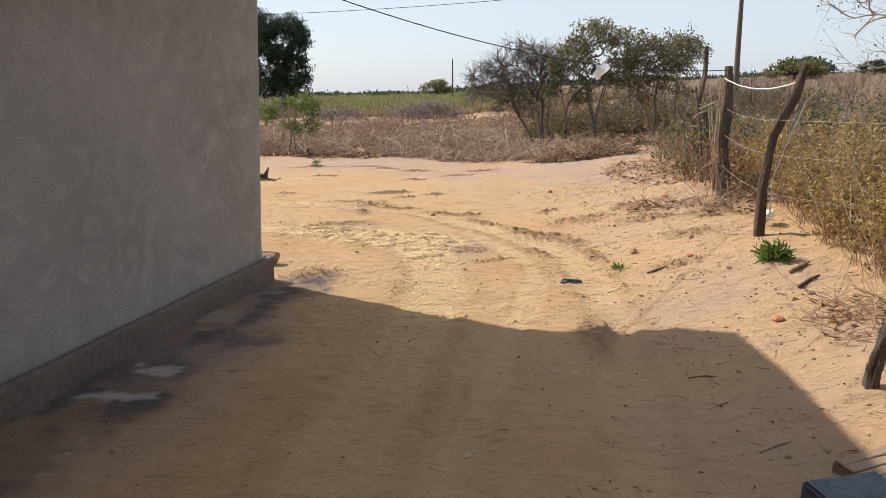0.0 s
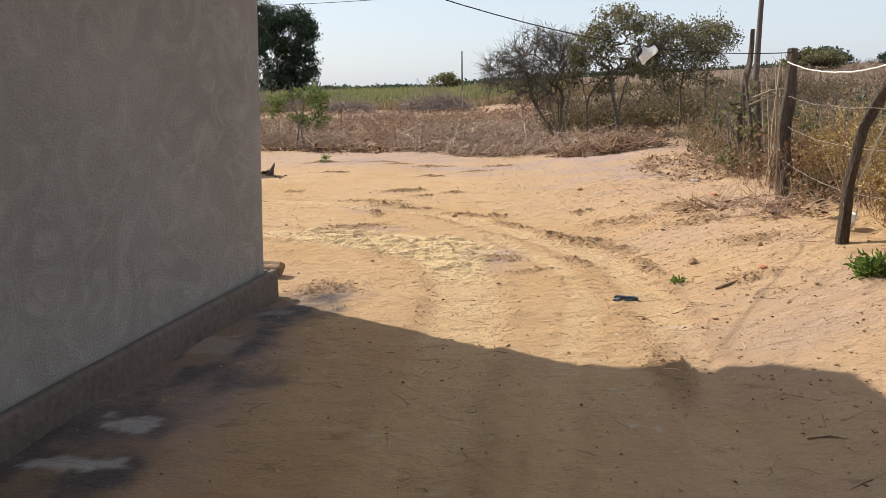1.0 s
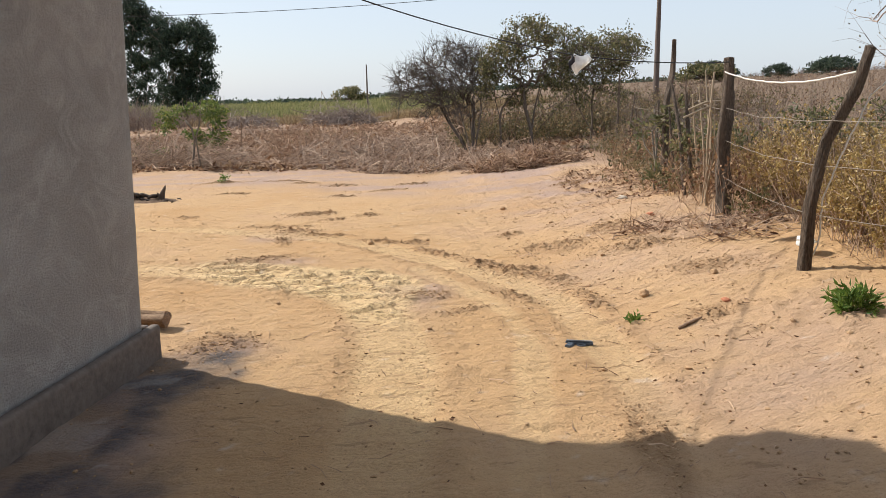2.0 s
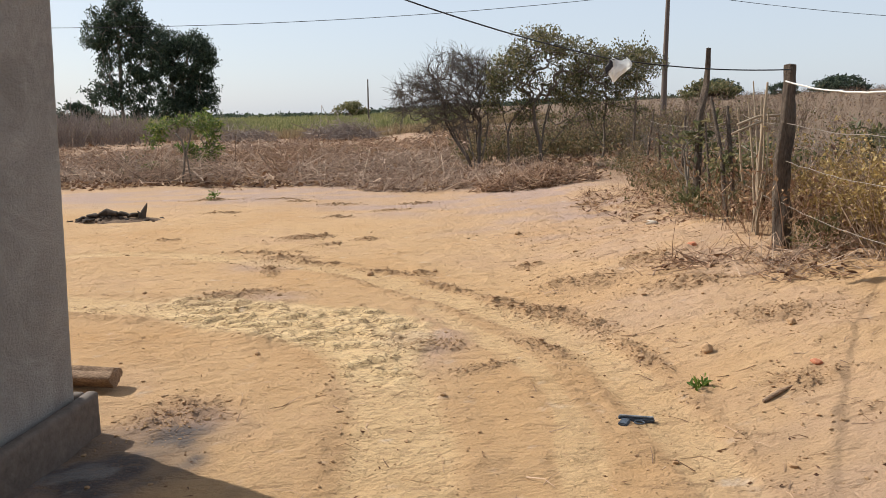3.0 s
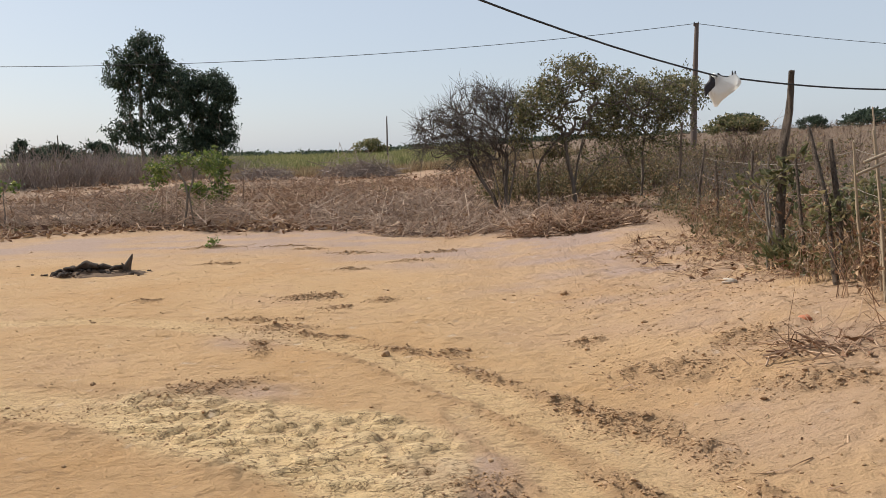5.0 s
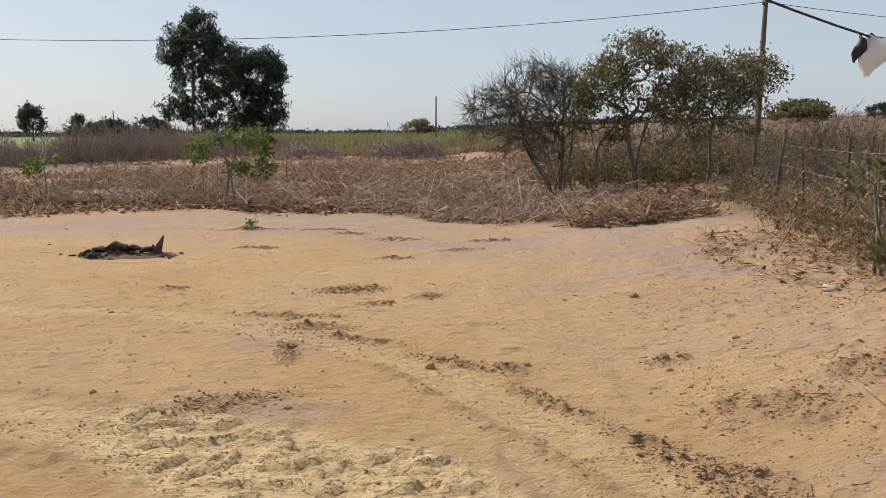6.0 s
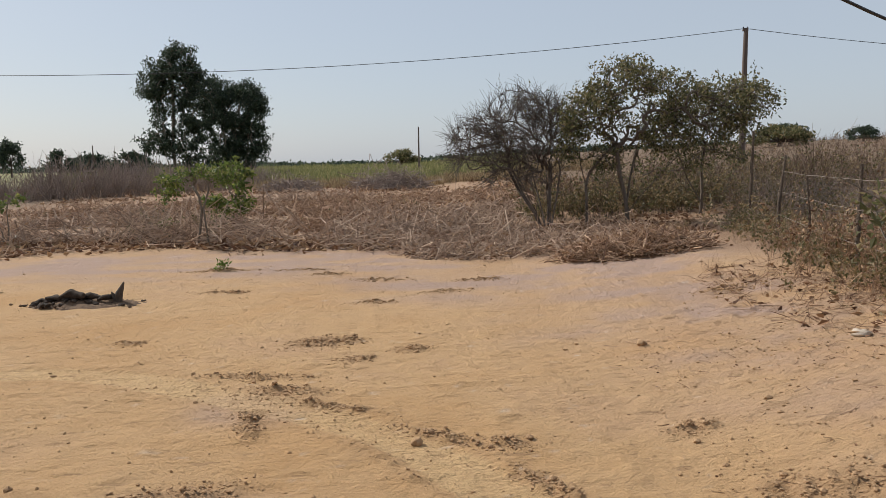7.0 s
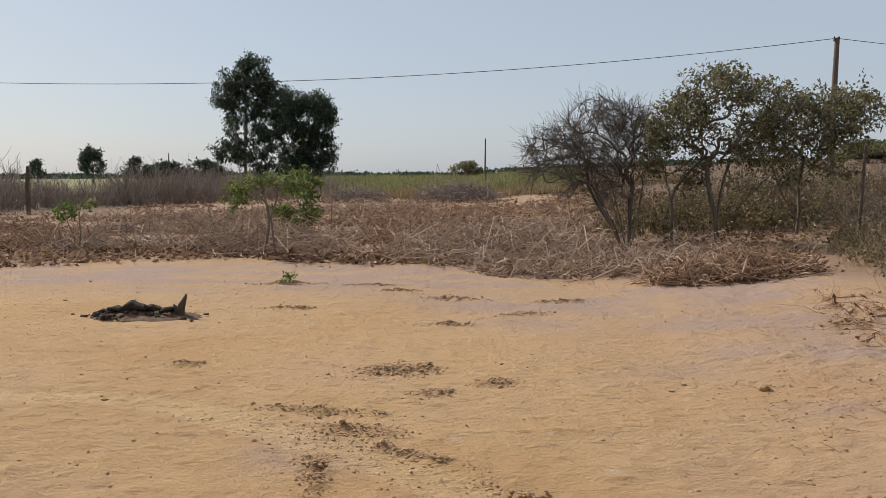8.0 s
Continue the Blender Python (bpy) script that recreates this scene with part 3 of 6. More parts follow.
def build_ground():
    xs = spaced(-3.0, 4.2, 0.021, -2600, 2600, 1.10)
    ys = np.concatenate([spaced(3.0, 12.6, 0.022, -2600, 12.7, 1.2)[:-1], spaced(12.65, 21.0, 0.075, 12.64, 3800, 1.06)[1:]])
    ys = np.unique(np.round(ys, 4))
    gx, gy = np.meshgrid(xs, ys)
    x, y = gx.ravel(), gy.ravel()
    rz, pale, mauve, litter, crumb = relief(x, y)
    v = np.stack([x, y, land(x, y) + rz], 1)
    nx, ny = len(xs), len(ys)
    i, j = np.meshgrid(np.arange(nx - 1), np.arange(ny - 1))
    a = (j * nx + i).ravel()
    me = np_mesh("ground", v, np.stack([a, a + 1, a + nx + 1, a + nx], 1), True)
    far = fbm(x / 6, y / 6, 31)
    green = step(52, 60, y + 12 * (far - 0.5) + 0.35 * x) * (1 - step(3, 14, x - 0.02 * y)) * (1 - step(300, 600, y))
    dry = np.maximum(step(5.0, 8.0, x + 2 * (far - 0.5)), step(34, 40, y - 0.12 * x) * step(12, 17, -x + 4 * (far - 0.5)))
    # grey cement stain along the wall foot, deepened and widened to paint in shade
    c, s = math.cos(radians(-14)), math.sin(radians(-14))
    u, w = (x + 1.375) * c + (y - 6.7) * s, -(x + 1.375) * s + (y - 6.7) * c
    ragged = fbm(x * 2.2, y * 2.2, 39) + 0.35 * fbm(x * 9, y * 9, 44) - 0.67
    stain_shade = 0.9 * (1 - step(0.45, 0.95, u - 0.9 * ragged)) * step(-0.4, 0.0, u) * (1 - step(0.05, 0.32, w - 0.6 * ragged)) * (0.55 + 0.45 * step(0.35, 0.6, fbm(x * 3.5, y * 3.5, 46)))
    lime = np.zeros_like(x)
    for lx, ly, a2, b2 in ((-1.60, 4.15, 0.26, 0.07), (-1.50, 4.52, 0.16, 0.10), (-1.30, 6.3, 0.22, 0.10), (-1.45, 5.6, 0.18, 0.2)):
        amt = 0.6 if ly < 5 else 0.2
        lime = np.maximum(lime, amt * step(0.35, 0.75, np.exp(-((x - lx) / a2) ** 2 - ((y - ly) / b2) ** 2) + 1.5 * (fbm(x * 9, y * 14, 37) - 0.5)))
    for nm, chans in (("zone", (pale, mauve, litter * 0.85, crumb)), ("zone_far", (green, dry * (1 - green), lime * 0.9, stain_shade))):
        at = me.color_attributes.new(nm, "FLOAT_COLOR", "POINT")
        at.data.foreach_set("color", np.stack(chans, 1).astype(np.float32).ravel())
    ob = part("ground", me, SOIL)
    tagged(ob, "bare sandy orange earth yard with tyre tracks", "ground", kind="structure")


build_ground()


# ---- house ----
def box(bm, x0, x1, y0, y1, z0, z1):
    vs = [bm.verts.new((x, y, z)) for x in (x0, x1) for y in (y0, y1) for z in (z0, z1)]
    for f in ((0, 1, 3, 2), (4, 6, 7, 5), (0, 4, 5, 1), (2, 3, 7, 6), (0, 2, 6, 4), (1, 5, 7, 3)):
        bm.faces.new([vs[k] for k in f])


def wavy_wall(x0, x1, y0, y1, z0, z1, skin, seed, cell=0.07):
    """A plastered wall: thick, its faces a little uneven and its corners worn round."""
    bm = bmesh.new()
    box(bm, x0, x1, y0, y1, z0, z1)
    bmesh.ops.recalc_face_normals(bm, faces=bm.faces[:])
    bmesh.ops.bevel(bm, geom=bm.edges[:], offset=0.025, segments=3, profile=0.6, affect="EDGES")
    for axis, length in ((0, x1 - x0), (1, y1 - y0), (2, z1 - z0)):
        es = [e for e in bm.edges if e.calc_length() > 0.3 and abs((e.verts[0].co - e.verts[1].co).normalized()[axis]) > 0.99]
        if es:
            bmesh.ops.subdivide_edges(bm, edges=es, cuts=min(90, int(length / cell)), use_grid_fill=True)
    for v in bm.verts:
        p = v.co * 1.6 + Vector((seed, 0, 0))
        v.co += Vector((noise.noise(p), noise.noise(p + Vector((9, 3, 1))), 0)) * skin
        q = v.co * 7
        v.co += Vector((noise.noise(q), noise.noise(q + Vector((5, 3, 1))), 0)) * skin * 0.35
    for v in bm.verts:
        v.co.x += LEAN * max(v.co.z, 0)
    for f in bm.faces:
        f.smooth = True
    return bm


LEAN = 0.058  # the walls lean out of plumb


def roof_z(x):
    """Height of the low-pitched roof over the house's own cross axis; the ridge stands at -3.2."""
    return 3.065 - 0.085 * x if x > -3.2 else 3.065 + 0.085 * (x + 6.4)


def sheet_roof(rim):
    """One slope of the roof: a thin slab with a ragged front edge."""
    bm = bmesh.new()
    low = [bm.verts.new((x, y, roof_z(x) - 0.06)) for x, y in rim]
    top = [bm.verts.new((x, y, roof_z(x))) for x, y in rim]
    bm.faces.new(low)
    bm.faces.new(top)
    n = len(rim)
    for k in range(n):
        bm.faces.new([low[k], low[(k + 1) % n], top[(k + 1) % n], top[k]])
    bmesh.ops.recalc_face_normals(bm, faces=bm.faces[:])
    return bm


def build_house():
    home = thing("house", "grey cement-plastered house with a low plinth and sheet roof", "house", (-1.375, 6.70, 0), -14.0)
    eave, ridge, long, wide = 3.0, 3.28, 10.0, 6.4
    part("wall", wavy_wall(-0.16, 0, -long, 0, 0.0, eave, 0.007, 0), PLASTER, home, "rough grey cement plaster wall")
    part("wall", wavy_wall(-wide + 0.16, -0.163, -0.16, -0.004, 0.0, eave, 0.006, 4, 0.3), PLASTER, home)
    part("wall", wavy_wall(-wide, -wide + 0.157, -long, 0, 0.0, eave, 0.006, 8, 0.4), PLASTER, home)
    part("wall", wavy_wall(-wide + 0.16, -0.163, -long + 0.004, -long + 0.16, 0.0, eave, 0.006, 12, 0.4), PLASTER, home)
    part("plinth", wavy_wall(0.017, 0.082, -long, 0.075, -0.15, 0.205, 0.012, 21, 0.05), PLINTH, home, "brown-grey cement plinth along the wall foot")
    part("plinth", wavy_wall(-wide, 0.009, 0.012, 0.073, -0.15, 0.20, 0.006, 25, 0.2), PLINTH, home)
    for name, rim in (("roof", [(-3.2, 0.47), (-1.4, 0.44), (-0.35, 0.44), (0.24, 0.47), (0.62, 0.27), (0.80, -0.39), (0.95, -1.27), (1.1, -2.6), (1.15, -6.0), (1.15, -long - 0.3), (-3.2, -long - 0.3)]),
                      ("roof", [(-3.204, -long - 0.3), (-wide - 0.4, -long - 0.3), (-wide - 0.4, 0.46), (-3.204, 0.47)])):
        part(name, sheet_roof(rim), ROOF, home, "low-pitched clay-coloured sheet roof")
    for yy in (-0.08, -long + 0.08):
        bm = bmesh.new()
        tri = [[bm.verts.new((x, yy + d, z)) for x, z in ((-wide + 0.2, eave), (-0.2, eave), (-wide / 2, ridge - 0.05))] for d in (-0.07, 0.07)]
        bm.faces.new(tri[0][::-1])
        bm.faces.new(tri[1])
        for k in range(3):
            bm.faces.new([tri[0][k], tri[0][(k + 1) % 3], tri[1][(k + 1) % 3], tri[1][k]])
        part("gable", bm, PLASTER, home)


build_house()


def rear_sky_blocker():
    """Unseen walls and roof added behind the way in, closing the yard, cutting skylight."""
    blocker = thing("unseen_rear_blocker", "plain grey plastered walls and roof, unseen, added to block skylight", "house", (0.2, -1.5, 0), 4.0)
    part("wall", wavy_wall(-3.0, 4.4, -0.16, 0, 0.0, 3.3, 0.006, 31, 0.4), PLASTER, blocker)
    part("wall", wavy_wall(4.24, 4.4, -4.0, -0.163, 0.0, 3.3, 0.006, 35, 0.5), PLASTER, blocker)
    bm = bmesh.new()
    box(bm, -3.2, 5.0, -4.2, 1.0, 3.30, 3.38)
    part("roof", bm, ROOF, blocker)


rear_sky_blocker()


# ---- trees and bushes ----
def grow(soup, rng, base, way, length, radius, depth, tips, spread=0.6, upward=0.15, shrink=0.68, kids=(2, 4), sides=6, bend=0.12):
    """A limb with its side limbs; tips gathers the thin ends as (place, direction)."""
    n = 5
    pts, d = [np.array(base, float)], unit(np.array(way, float))
    for i in range(n):
        d = unit(d + rng.normal(0, bend, 3) + np.array([0, 0, upward * 0.3]))
        pts.append(pts[-1] + d * length / n)
    radii = np.linspace(radius, radius * 0.55, n + 1)
    tube(soup, pts, radii, max(3, sides), cap=False)
    if depth == 0:
        tips.append((pts[-1], d))
        tips.append((pts[3], d))
        return
    for k in range(rng.integers(*kids) + 1):
        t = rng.uniform(0.35, 1.0) if k else 1.0
        i = min(n, max(1, int(round(t * n))))
        side = unit(np.cross(d, rng.normal(0, 1, 3)))
        w = unit(d + side * rng.uniform(0.4, 1.2) * spread * 1.6 + np.array([0, 0, upward]))
        grow(soup, rng, pts[i], w, length * rng.uniform(shrink * 0.8, shrink * 1.15), radii[i] * 0.68, depth - 1, tips, spread, upward, shrink, kids, sides - 1, bend)


def tree(name, label, at, stems, leaf, bark, leaf_len, leaf_wide, per_tip, depth, seed, spread=0.6, upward=0.15, kids=(2, 4), cloud=0.22, droop=0.0, twig=None, shrink=0.68):
    """A tree with one or more stems (direction, length, radius), twigs and a crown of leaves."""
    rng = np.random.default_rng(seed)
    z = float(height(at[0], at[1])) - 0.05
    top = thing(name, label, "tree" if "tree" in name else "bush", (at[0], at[1], z))
    wood, tips = Soup(), []
    for (dx, dy, dz), length, radius, off in stems:
        limb = Soup()
        grow(limb, rng, (off[0], off[1], 0), (dx, dy, dz), length, radius, depth, tips, spread, upward, shrink, kids)
        part("limb", limb, bark, top)
    p = np.array([t[0] for t in tips])
    d = np.array([t[1] for t in tips])
    if twig:
        count, ln, rad = twig
        q, w = np.repeat(p, count, 0), np.repeat(d, count, 0)
        w = unit(w + rng.normal(0, 0.45, w.shape) + np.array([0, 0, upward * 0.5]))
        sticks(wood, q, q + w * rng.uniform(0.4, 1.0, (len(q), 1)) * ln, rad, rad * 0.4, 0.06)
        p, d = np.concatenate([p, q + w * ln * 0.6]), np.concatenate([d, w])
        tagged(part("twig_spray", wood, bark, top, "fine bare twigs"), kind="stuff")
    if per_tip:
        keep = rng.uniform(0, 1, len(p)) < 0.85
        p, d = p[keep], d[keep]
        q = np.repeat(p, per_tip, 0) + rng.normal(0, cloud, (len(p) * per_tip, 3)) * np.array([1, 1, 0.7])
        w = unit(rng.normal(0, 1, q.shape) + np.repeat(d, per_tip, 0) * 0.7 + np.array([0, 0, -droop]))
        crown = Soup()
        leaves(crown, q, w, rng.uniform(0.6, 1.2, len(q)) * leaf_len, rng.uniform(0.7, 1.2, len(q)) * leaf_wide)
        part("crown", crown, leaf, top, "")
    return top


def wood_from(rng, roots, targets, pace, tip, power=0.45, stray=0.10, pull=0.35):
    """Branches that reach every target from the nearest wood; each limb is as thick as what it carries."""
    pos, par, way = [], [], []
    for line in roots:
        for k, p in enumerate(line):
            p = np.array(p, float)
            par.append(len(pos) - 1 if k else -1)
            way.append(unit(p - pos[-1]) if k else np.array([0, 0, 1.0]))
            pos.append(p)
    joints = [i for i in range(len(pos)) if par[i] >= 0]
    ends = []
    for t in targets:
        q = np.array([pos[i] for i in joints])
        d = t - q
        dist = np.linalg.norm(d, axis=1)
        turn = 1 - np.sum(unit(d) * np.array([way[i] for i in joints]), axis=1)
        i = joints[int(np.argmin(dist * (1 + pull * turn)))]
        a, w = pos[i], way[i]
        span = np.linalg.norm(t - a)
        n = max(2, int(math.ceil(span / pace)))
        mid = a + w * span * 0.4 + rng.normal(0, stray, 3) * span
        for k in range(1, n + 1):
            u = k / n
            p = a * (1 - u) ** 2 + 2 * u * (1 - u) * mid + t * u * u + rng.normal(0, 0.05, 3) * pace * (k < n)
            par.append(i)
            way.append(unit(p - pos[i]))
            i = len(pos)
            pos.append(p)
            joints.append(i)
        ends.append(i)
    load = np.zeros(len(pos))
    for i in ends:
        load[i] = 1
    for i in range(len(pos) - 1, -1, -1):
        if par[i] >= 0:
            load[par[i]] += load[i]
    return np.array(pos), np.array(par), tip * np.maximum(load, 1) ** power, np.array(way), np.array(ends)


def limb_mesh(soup, pos, par, rad, sides=5):
    """All limbs as short tapered prisms that run into one another."""
    i = np.nonzero(par >= 0)[0]
    p0, p1 = pos[par[i]], pos[i]
    d = unit(p1 - p0)
    a, b = across(d)
    r1 = rad[i][:, None]
    r0 = np.minimum(rad[par[i]][:, None], r1 * 1.25)
    p0, p1 = p0 - d * r0 * 0.3, p1 + d * r1 * 0.3
    rings = []
    for p, r in ((p0, r0), (p1, r1)):
        for k in range(sides):
            w = 2 * math.pi * k / sides
            rings.append(p + (a * math.cos(w) + b * math.sin(w)) * r)
    base = np.arange(len(i))[:, None] * (2 * sides)
    f = [base + np.array([[k, (k + 1) % sides, sides + (k + 1) % sides, sides + k]]) for k in range(sides)]
    soup.add(np.stack(rings, 1).reshape(-1, 3), np.stack(f, 1).reshape(-1, 4))


def in_blobs(rng, blobs, ground=-1e9):
    """Places inside ellipsoids (centre, half sizes, how many), denser towards their skin."""
    out = []
    for c, h, n in blobs:
        v = unit(rng.normal(0, 1, (n, 3))) * rng.uniform(0.12, 1, (n, 1)) ** 0.45
        out.append(np.array(c) + v * np.array(h))
    out = np.concatenate(out)
    return out[out[:, 2] > ground]


def shaped_tree(name, label, at, roots, blobs, bark, leaf, seed, pace, tip, twig=(3, 0.3, 0.004), tuft=8, cloud=0.08, leaf_len=0.09, leaf_wide=0.04, droop=0.4, power=0.45, leafy=1.0, category="tree", pull=0.35):
    """A tree from its trunk lines and the masses of its crown, all measured from its foot."""
    rng = np.random.default_rng(seed)
    top = thing(name, label, category, (at[0], at[1], float(height(at[0], at[1])) - 0.05))
    targets = in_blobs(rng, blobs)
    start = np.array(roots[0][-1])
    targets = targets[np.argsort(np.linalg.norm(targets - start, axis=1))]
    pos, par, rad, way, ends = wood_from(rng, roots, targets, pace, tip, power, pull=pull)
    wood, spray, crown = Soup(), Soup(), Soup()
    limb_mesh(wood, pos, par, rad)
    part("trunk", wood, bark, top)
    count, ln, r = twig
    thin = np.nonzero((rad < tip * 2.2) & (par >= 0))[0]
    q = np.repeat(pos[thin], count, 0)
    w = unit(np.repeat(way[thin], count, 0) + rng.normal(0, 0.55, (len(q), 3)) + np.array([0, 0, 0.15]))
    e = q + w * ln * rng.uniform(0.4, 1.1, (len(q), 1))
    sticks(spray, q, e, r, r * 0.4, 0.07)
    tagged(part("twig_spray", spray, bark, top, "fine twigs"), kind="stuff")
    if tuft:
        keep = rng.uniform(0, 1, len(e)) < leafy
        c = np.repeat(q[keep] + (e[keep] - q[keep]) * rng.uniform(0.3, 1.0, (keep.sum(), 1)), tuft, 0)
        c = c + rng.normal(0, cloud, c.shape) * np.array([1, 1, 0.75])
        d = unit(rng.normal(0, 1, c.shape) + np.array([0, 0, -droop]))
        leaves(crown, c, d, rng.uniform(0.6, 1.2, len(c)) * leaf_len, rng.uniform(0.7, 1.2, len(c)) * leaf_wide)
        part("crown", crown, leaf, top)
    return top


shaped_tree("leafy_tree", "small spreading tree with sparse olive leaves beside the brush", (4.50, 20.0),
            [[(0, 0, 0), (-0.02, 0, 0.25), (-0.05, 0.02, 0.55), (-0.16, 0.05, 1.0), (-0.22, 0.05, 1.45)], [(0.02, 0, 0.3), (0.18, -0.05, 0.55), (0.45, -0.1, 0.85), (0.72, -0.1, 1.15), (1.1, -0.1, 1.5)],
             [(-0.02, 0.02, 0.5), (0.08, 0.15, 0.95), (0.25, 0.3, 1.5)]],
            [((-0.1, 0, 2.75), (0.6, 0.9, 0.42), 110), ((0.75, 0.1, 2.45), (0.7, 0.9, 0.48), 115), ((1.35, 0.1, 2.2), (0.6, 0.8, 0.6), 70), ((2.1, 0.1, 2.3), (0.8, 0.9, 0.55), 120), ((0.3, 0, 1.9), (0.8, 0.6, 0.4), 70), ((0.6, 0.3, 1.4), (1.3, 0.6, 0.45), 80), ((-0.75, 0, 2.2), (0.6, 0.6, 0.5), 75), ((1.0, 0, 1.85), (1.1, 0.6, 0.35), 70)],
            BARK_TREE, LEAF_OLIVE, 11, 0.14, 0.0055, (2, 0.24, 0.0032), 7, 0.055, 0.085, 0.038, 0.5, 0.325, 0.55)
shaped_tree("leafy_tree", "thin pale-stemmed tree forking low with olive leaves", (3.74, 20.2),
            [[(0, 0, 0), (0.0, 0, 0.4), (-0.02, 0, 0.85), (0.05, 0, 1.1), (0.3, 0, 1.4), (0.5, 0, 1.6)], [(0.0, 0, 0.8), (-0.1, 0.05, 1.2), (-0.15, 0.05, 1.6)]],
            [((0.1, 0, 2.3), (0.6, 0.6, 0.5), 90), ((-0.25, 0.1, 1.75), (0.35, 0.4, 0.5), 45), ((0.3, 0, 1.5), (0.5, 0.4, 0.4), 36)],
            BARK_TREE, LEAF_OLIVE, 12, 0.14, 0.0055, (2, 0.22, 0.0032), 7, 0.055, 0.085, 0.038, 0.4, 0.325, 0.55)
shaped_tree("leafy_tree", "wide low tree with olive leaves behind the fence", (6.3, 20.9),
            [[(0, 0, 0), (0.03, 0, 0.5), (0.0, 0, 1.0), (0.08, 0, 1.5)], [(0, 0, 0.3), (-0.3, 0, 0.8), (-0.5, 0, 1.3)]],
            [((0.3, 0, 2.3), (0.95, 0.8, 0.5), 120), ((-0.6, 0, 1.8), (0.8, 0.6, 0.55), 75), ((0.4, 0, 1.5), (0.9, 0.6, 0.4), 50)],
            BARK_TREE, LEAF_OLIVE, 13, 0.14, 0.0055, (2, 0.22, 0.0032), 7, 0.055, 0.085, 0.038, 0.5, 0.325, 0.55)
shaped_tree("bare_bush", "large leafless grey bush with many upright twigs", (3.15, 21.2),
            [[(0.1 * math.cos(a), 0.1 * math.sin(a), 0), (0.22 * math.cos(a) - 0.05, 0.2 * math.sin(a), 0.35), (0.42 * math.cos(a) - 0.15, 0.35 * math.sin(a), 0.8), (0.55 * math.cos(a) - 0.22, 0.5 * math.sin(a), 1.2)] for a in np.linspace(0.2, 5.6, 9)],
            [((-0.50, 0, 1.95), (1.05, 0.9, 0.90), 330), ((-1.35, 0, 1.75), (0.85, 0.6, 0.6), 130), ((0.1, 0, 2.0), (0.5, 0.6, 0.8), 90), ((-0.5, 0, 1.2), (1.0, 0.7, 0.4), 60)],
            TWIG_BARE, LEAF_OLIVE, 14, 0.17, 0.0062, (4, 0.46, 0.0046), 1, 0.03, 0.06, 0.03, 0.3, 0.33, 0.10, "bush", 1.2)

# the two tall trees far off: trunks half seen through the lower crown, foliage in upright lobes
shaped_tree("tall_tree", "tall dark green tree with several pale trunks", (-24.7, 92.0),
            [[(-0.5, 0, 0), (-0.7, 0, 3.5), (-0.4, 0, 7.5), (-0.3, 0, 11)], [(0.6, 0, 0), (0.7, 0.3, 4), (0.5, 0, 8), (0.9, 0, 12)], [(-0.8, 0, 0), (-1.6, 0, 3), (-2.4, 0, 6), (-2.7, 0, 9)], [(0.3, 0, 0), (1.6, 0, 4), (2.3, 0, 8)]],
            [((0.6, 0, 12.2), (2.3, 2.2, 3.1), 90), ((-2.2, 0, 10.4), (1.6, 1.8, 2.9), 54), ((2.4, 0, 8.2), (2.4, 2.2, 4.2), 90), ((-2.4, 0, 4.6), (1.5, 1.6, 1.8), 26), ((-0.2, 0, 7.4), (2.5, 1.8, 2.6), 34), ((1.4, 0, 3.2), (2.8, 1.8, 1.8), 34)],
            BARK_GREY, LEAF_DARK, 21, 0.7, 0.03, (2, 0.7, 0.02), 15, 0.26, 0.44, 0.15, 0.9, 0.33)
shaped_tree("tall_tree", "broad dark green tree standing beside a taller one", (-18.6, 95.5),
            [[(-0.3, 0, 0), (-0.4, 0, 3), (-0.8, 0, 7)], [(0.3, 0, 0), (0.8, 0, 3), (1.2, 0, 7)], [(0, 0, 0), (0, 0.2, 4), (0.2, 0, 9)]],
            [((0.3, 0, 8.1), (3.1, 2.6, 3.5), 140), ((-2.4, 0, 9.4), (2.0, 1.8, 2.8), 66), ((0.5, 0, 4.2), (3.0, 2.4, 2.9), 95), ((-2.0, 0, 3.6), (2.0, 1.6, 2.2), 40)],
            BARK_GREY, LEAF_DARK, 22, 0.7, 0.03, (2, 0.7, 0.02), 17, 0.28, 0.44, 0.16, 0.9, 0.4)


def round_tree(at, tall, wide, seed, label, leaf=LEAF_DARK):
    """A far tree: short trunk, forked limbs, crown of clumps."""
    rng = np.random.default_rng(seed)
    top = thing("far_tree", label, "tree", (at[0], at[1], float(height(*at)) - 0.2), group="far trees")
    wood, crown = Soup(), Soup()
    tube(wood, [(0, 0, 0), (0.1, 0, tall * 0.3), (0, 0, tall * 0.6)], [wide * 0.05, wide * 0.035, wide * 0.015], 5)
    for k in range(34):
        a, e = rng.uniform(0, 6.28), rng.uniform(-0.3, 1.4)
        k2 = rng.uniform(0.75, 1.0)
        c = np.array([math.cos(a) * math.cos(e) * wide * 0.44 * k2, math.sin(a) * math.cos(e) * wide * 0.44 * k2, tall * 0.42 + math.sin(e) * tall * 0.50 * k2])
        tube(wood, [(0, 0, tall * 0.3), c], [wide * 0.015, wide * 0.006], 3, cap=False)
        cnt = 60
        q = c + rng.normal(0, 0.065, (cnt, 3)) * np.array([wide, wide, tall])
        leaves(crown, q, rng.normal(0, 1, (cnt, 3)), rng.uniform(0.5, 1.1, cnt) * 0.055 * (wide + tall), rng.uniform(0.4, 0.7, cnt) * 0.04 * (wide + tall))
    part("trunk", wood, BARK_DARK, top)
    part("crown", crown, leaf, top)


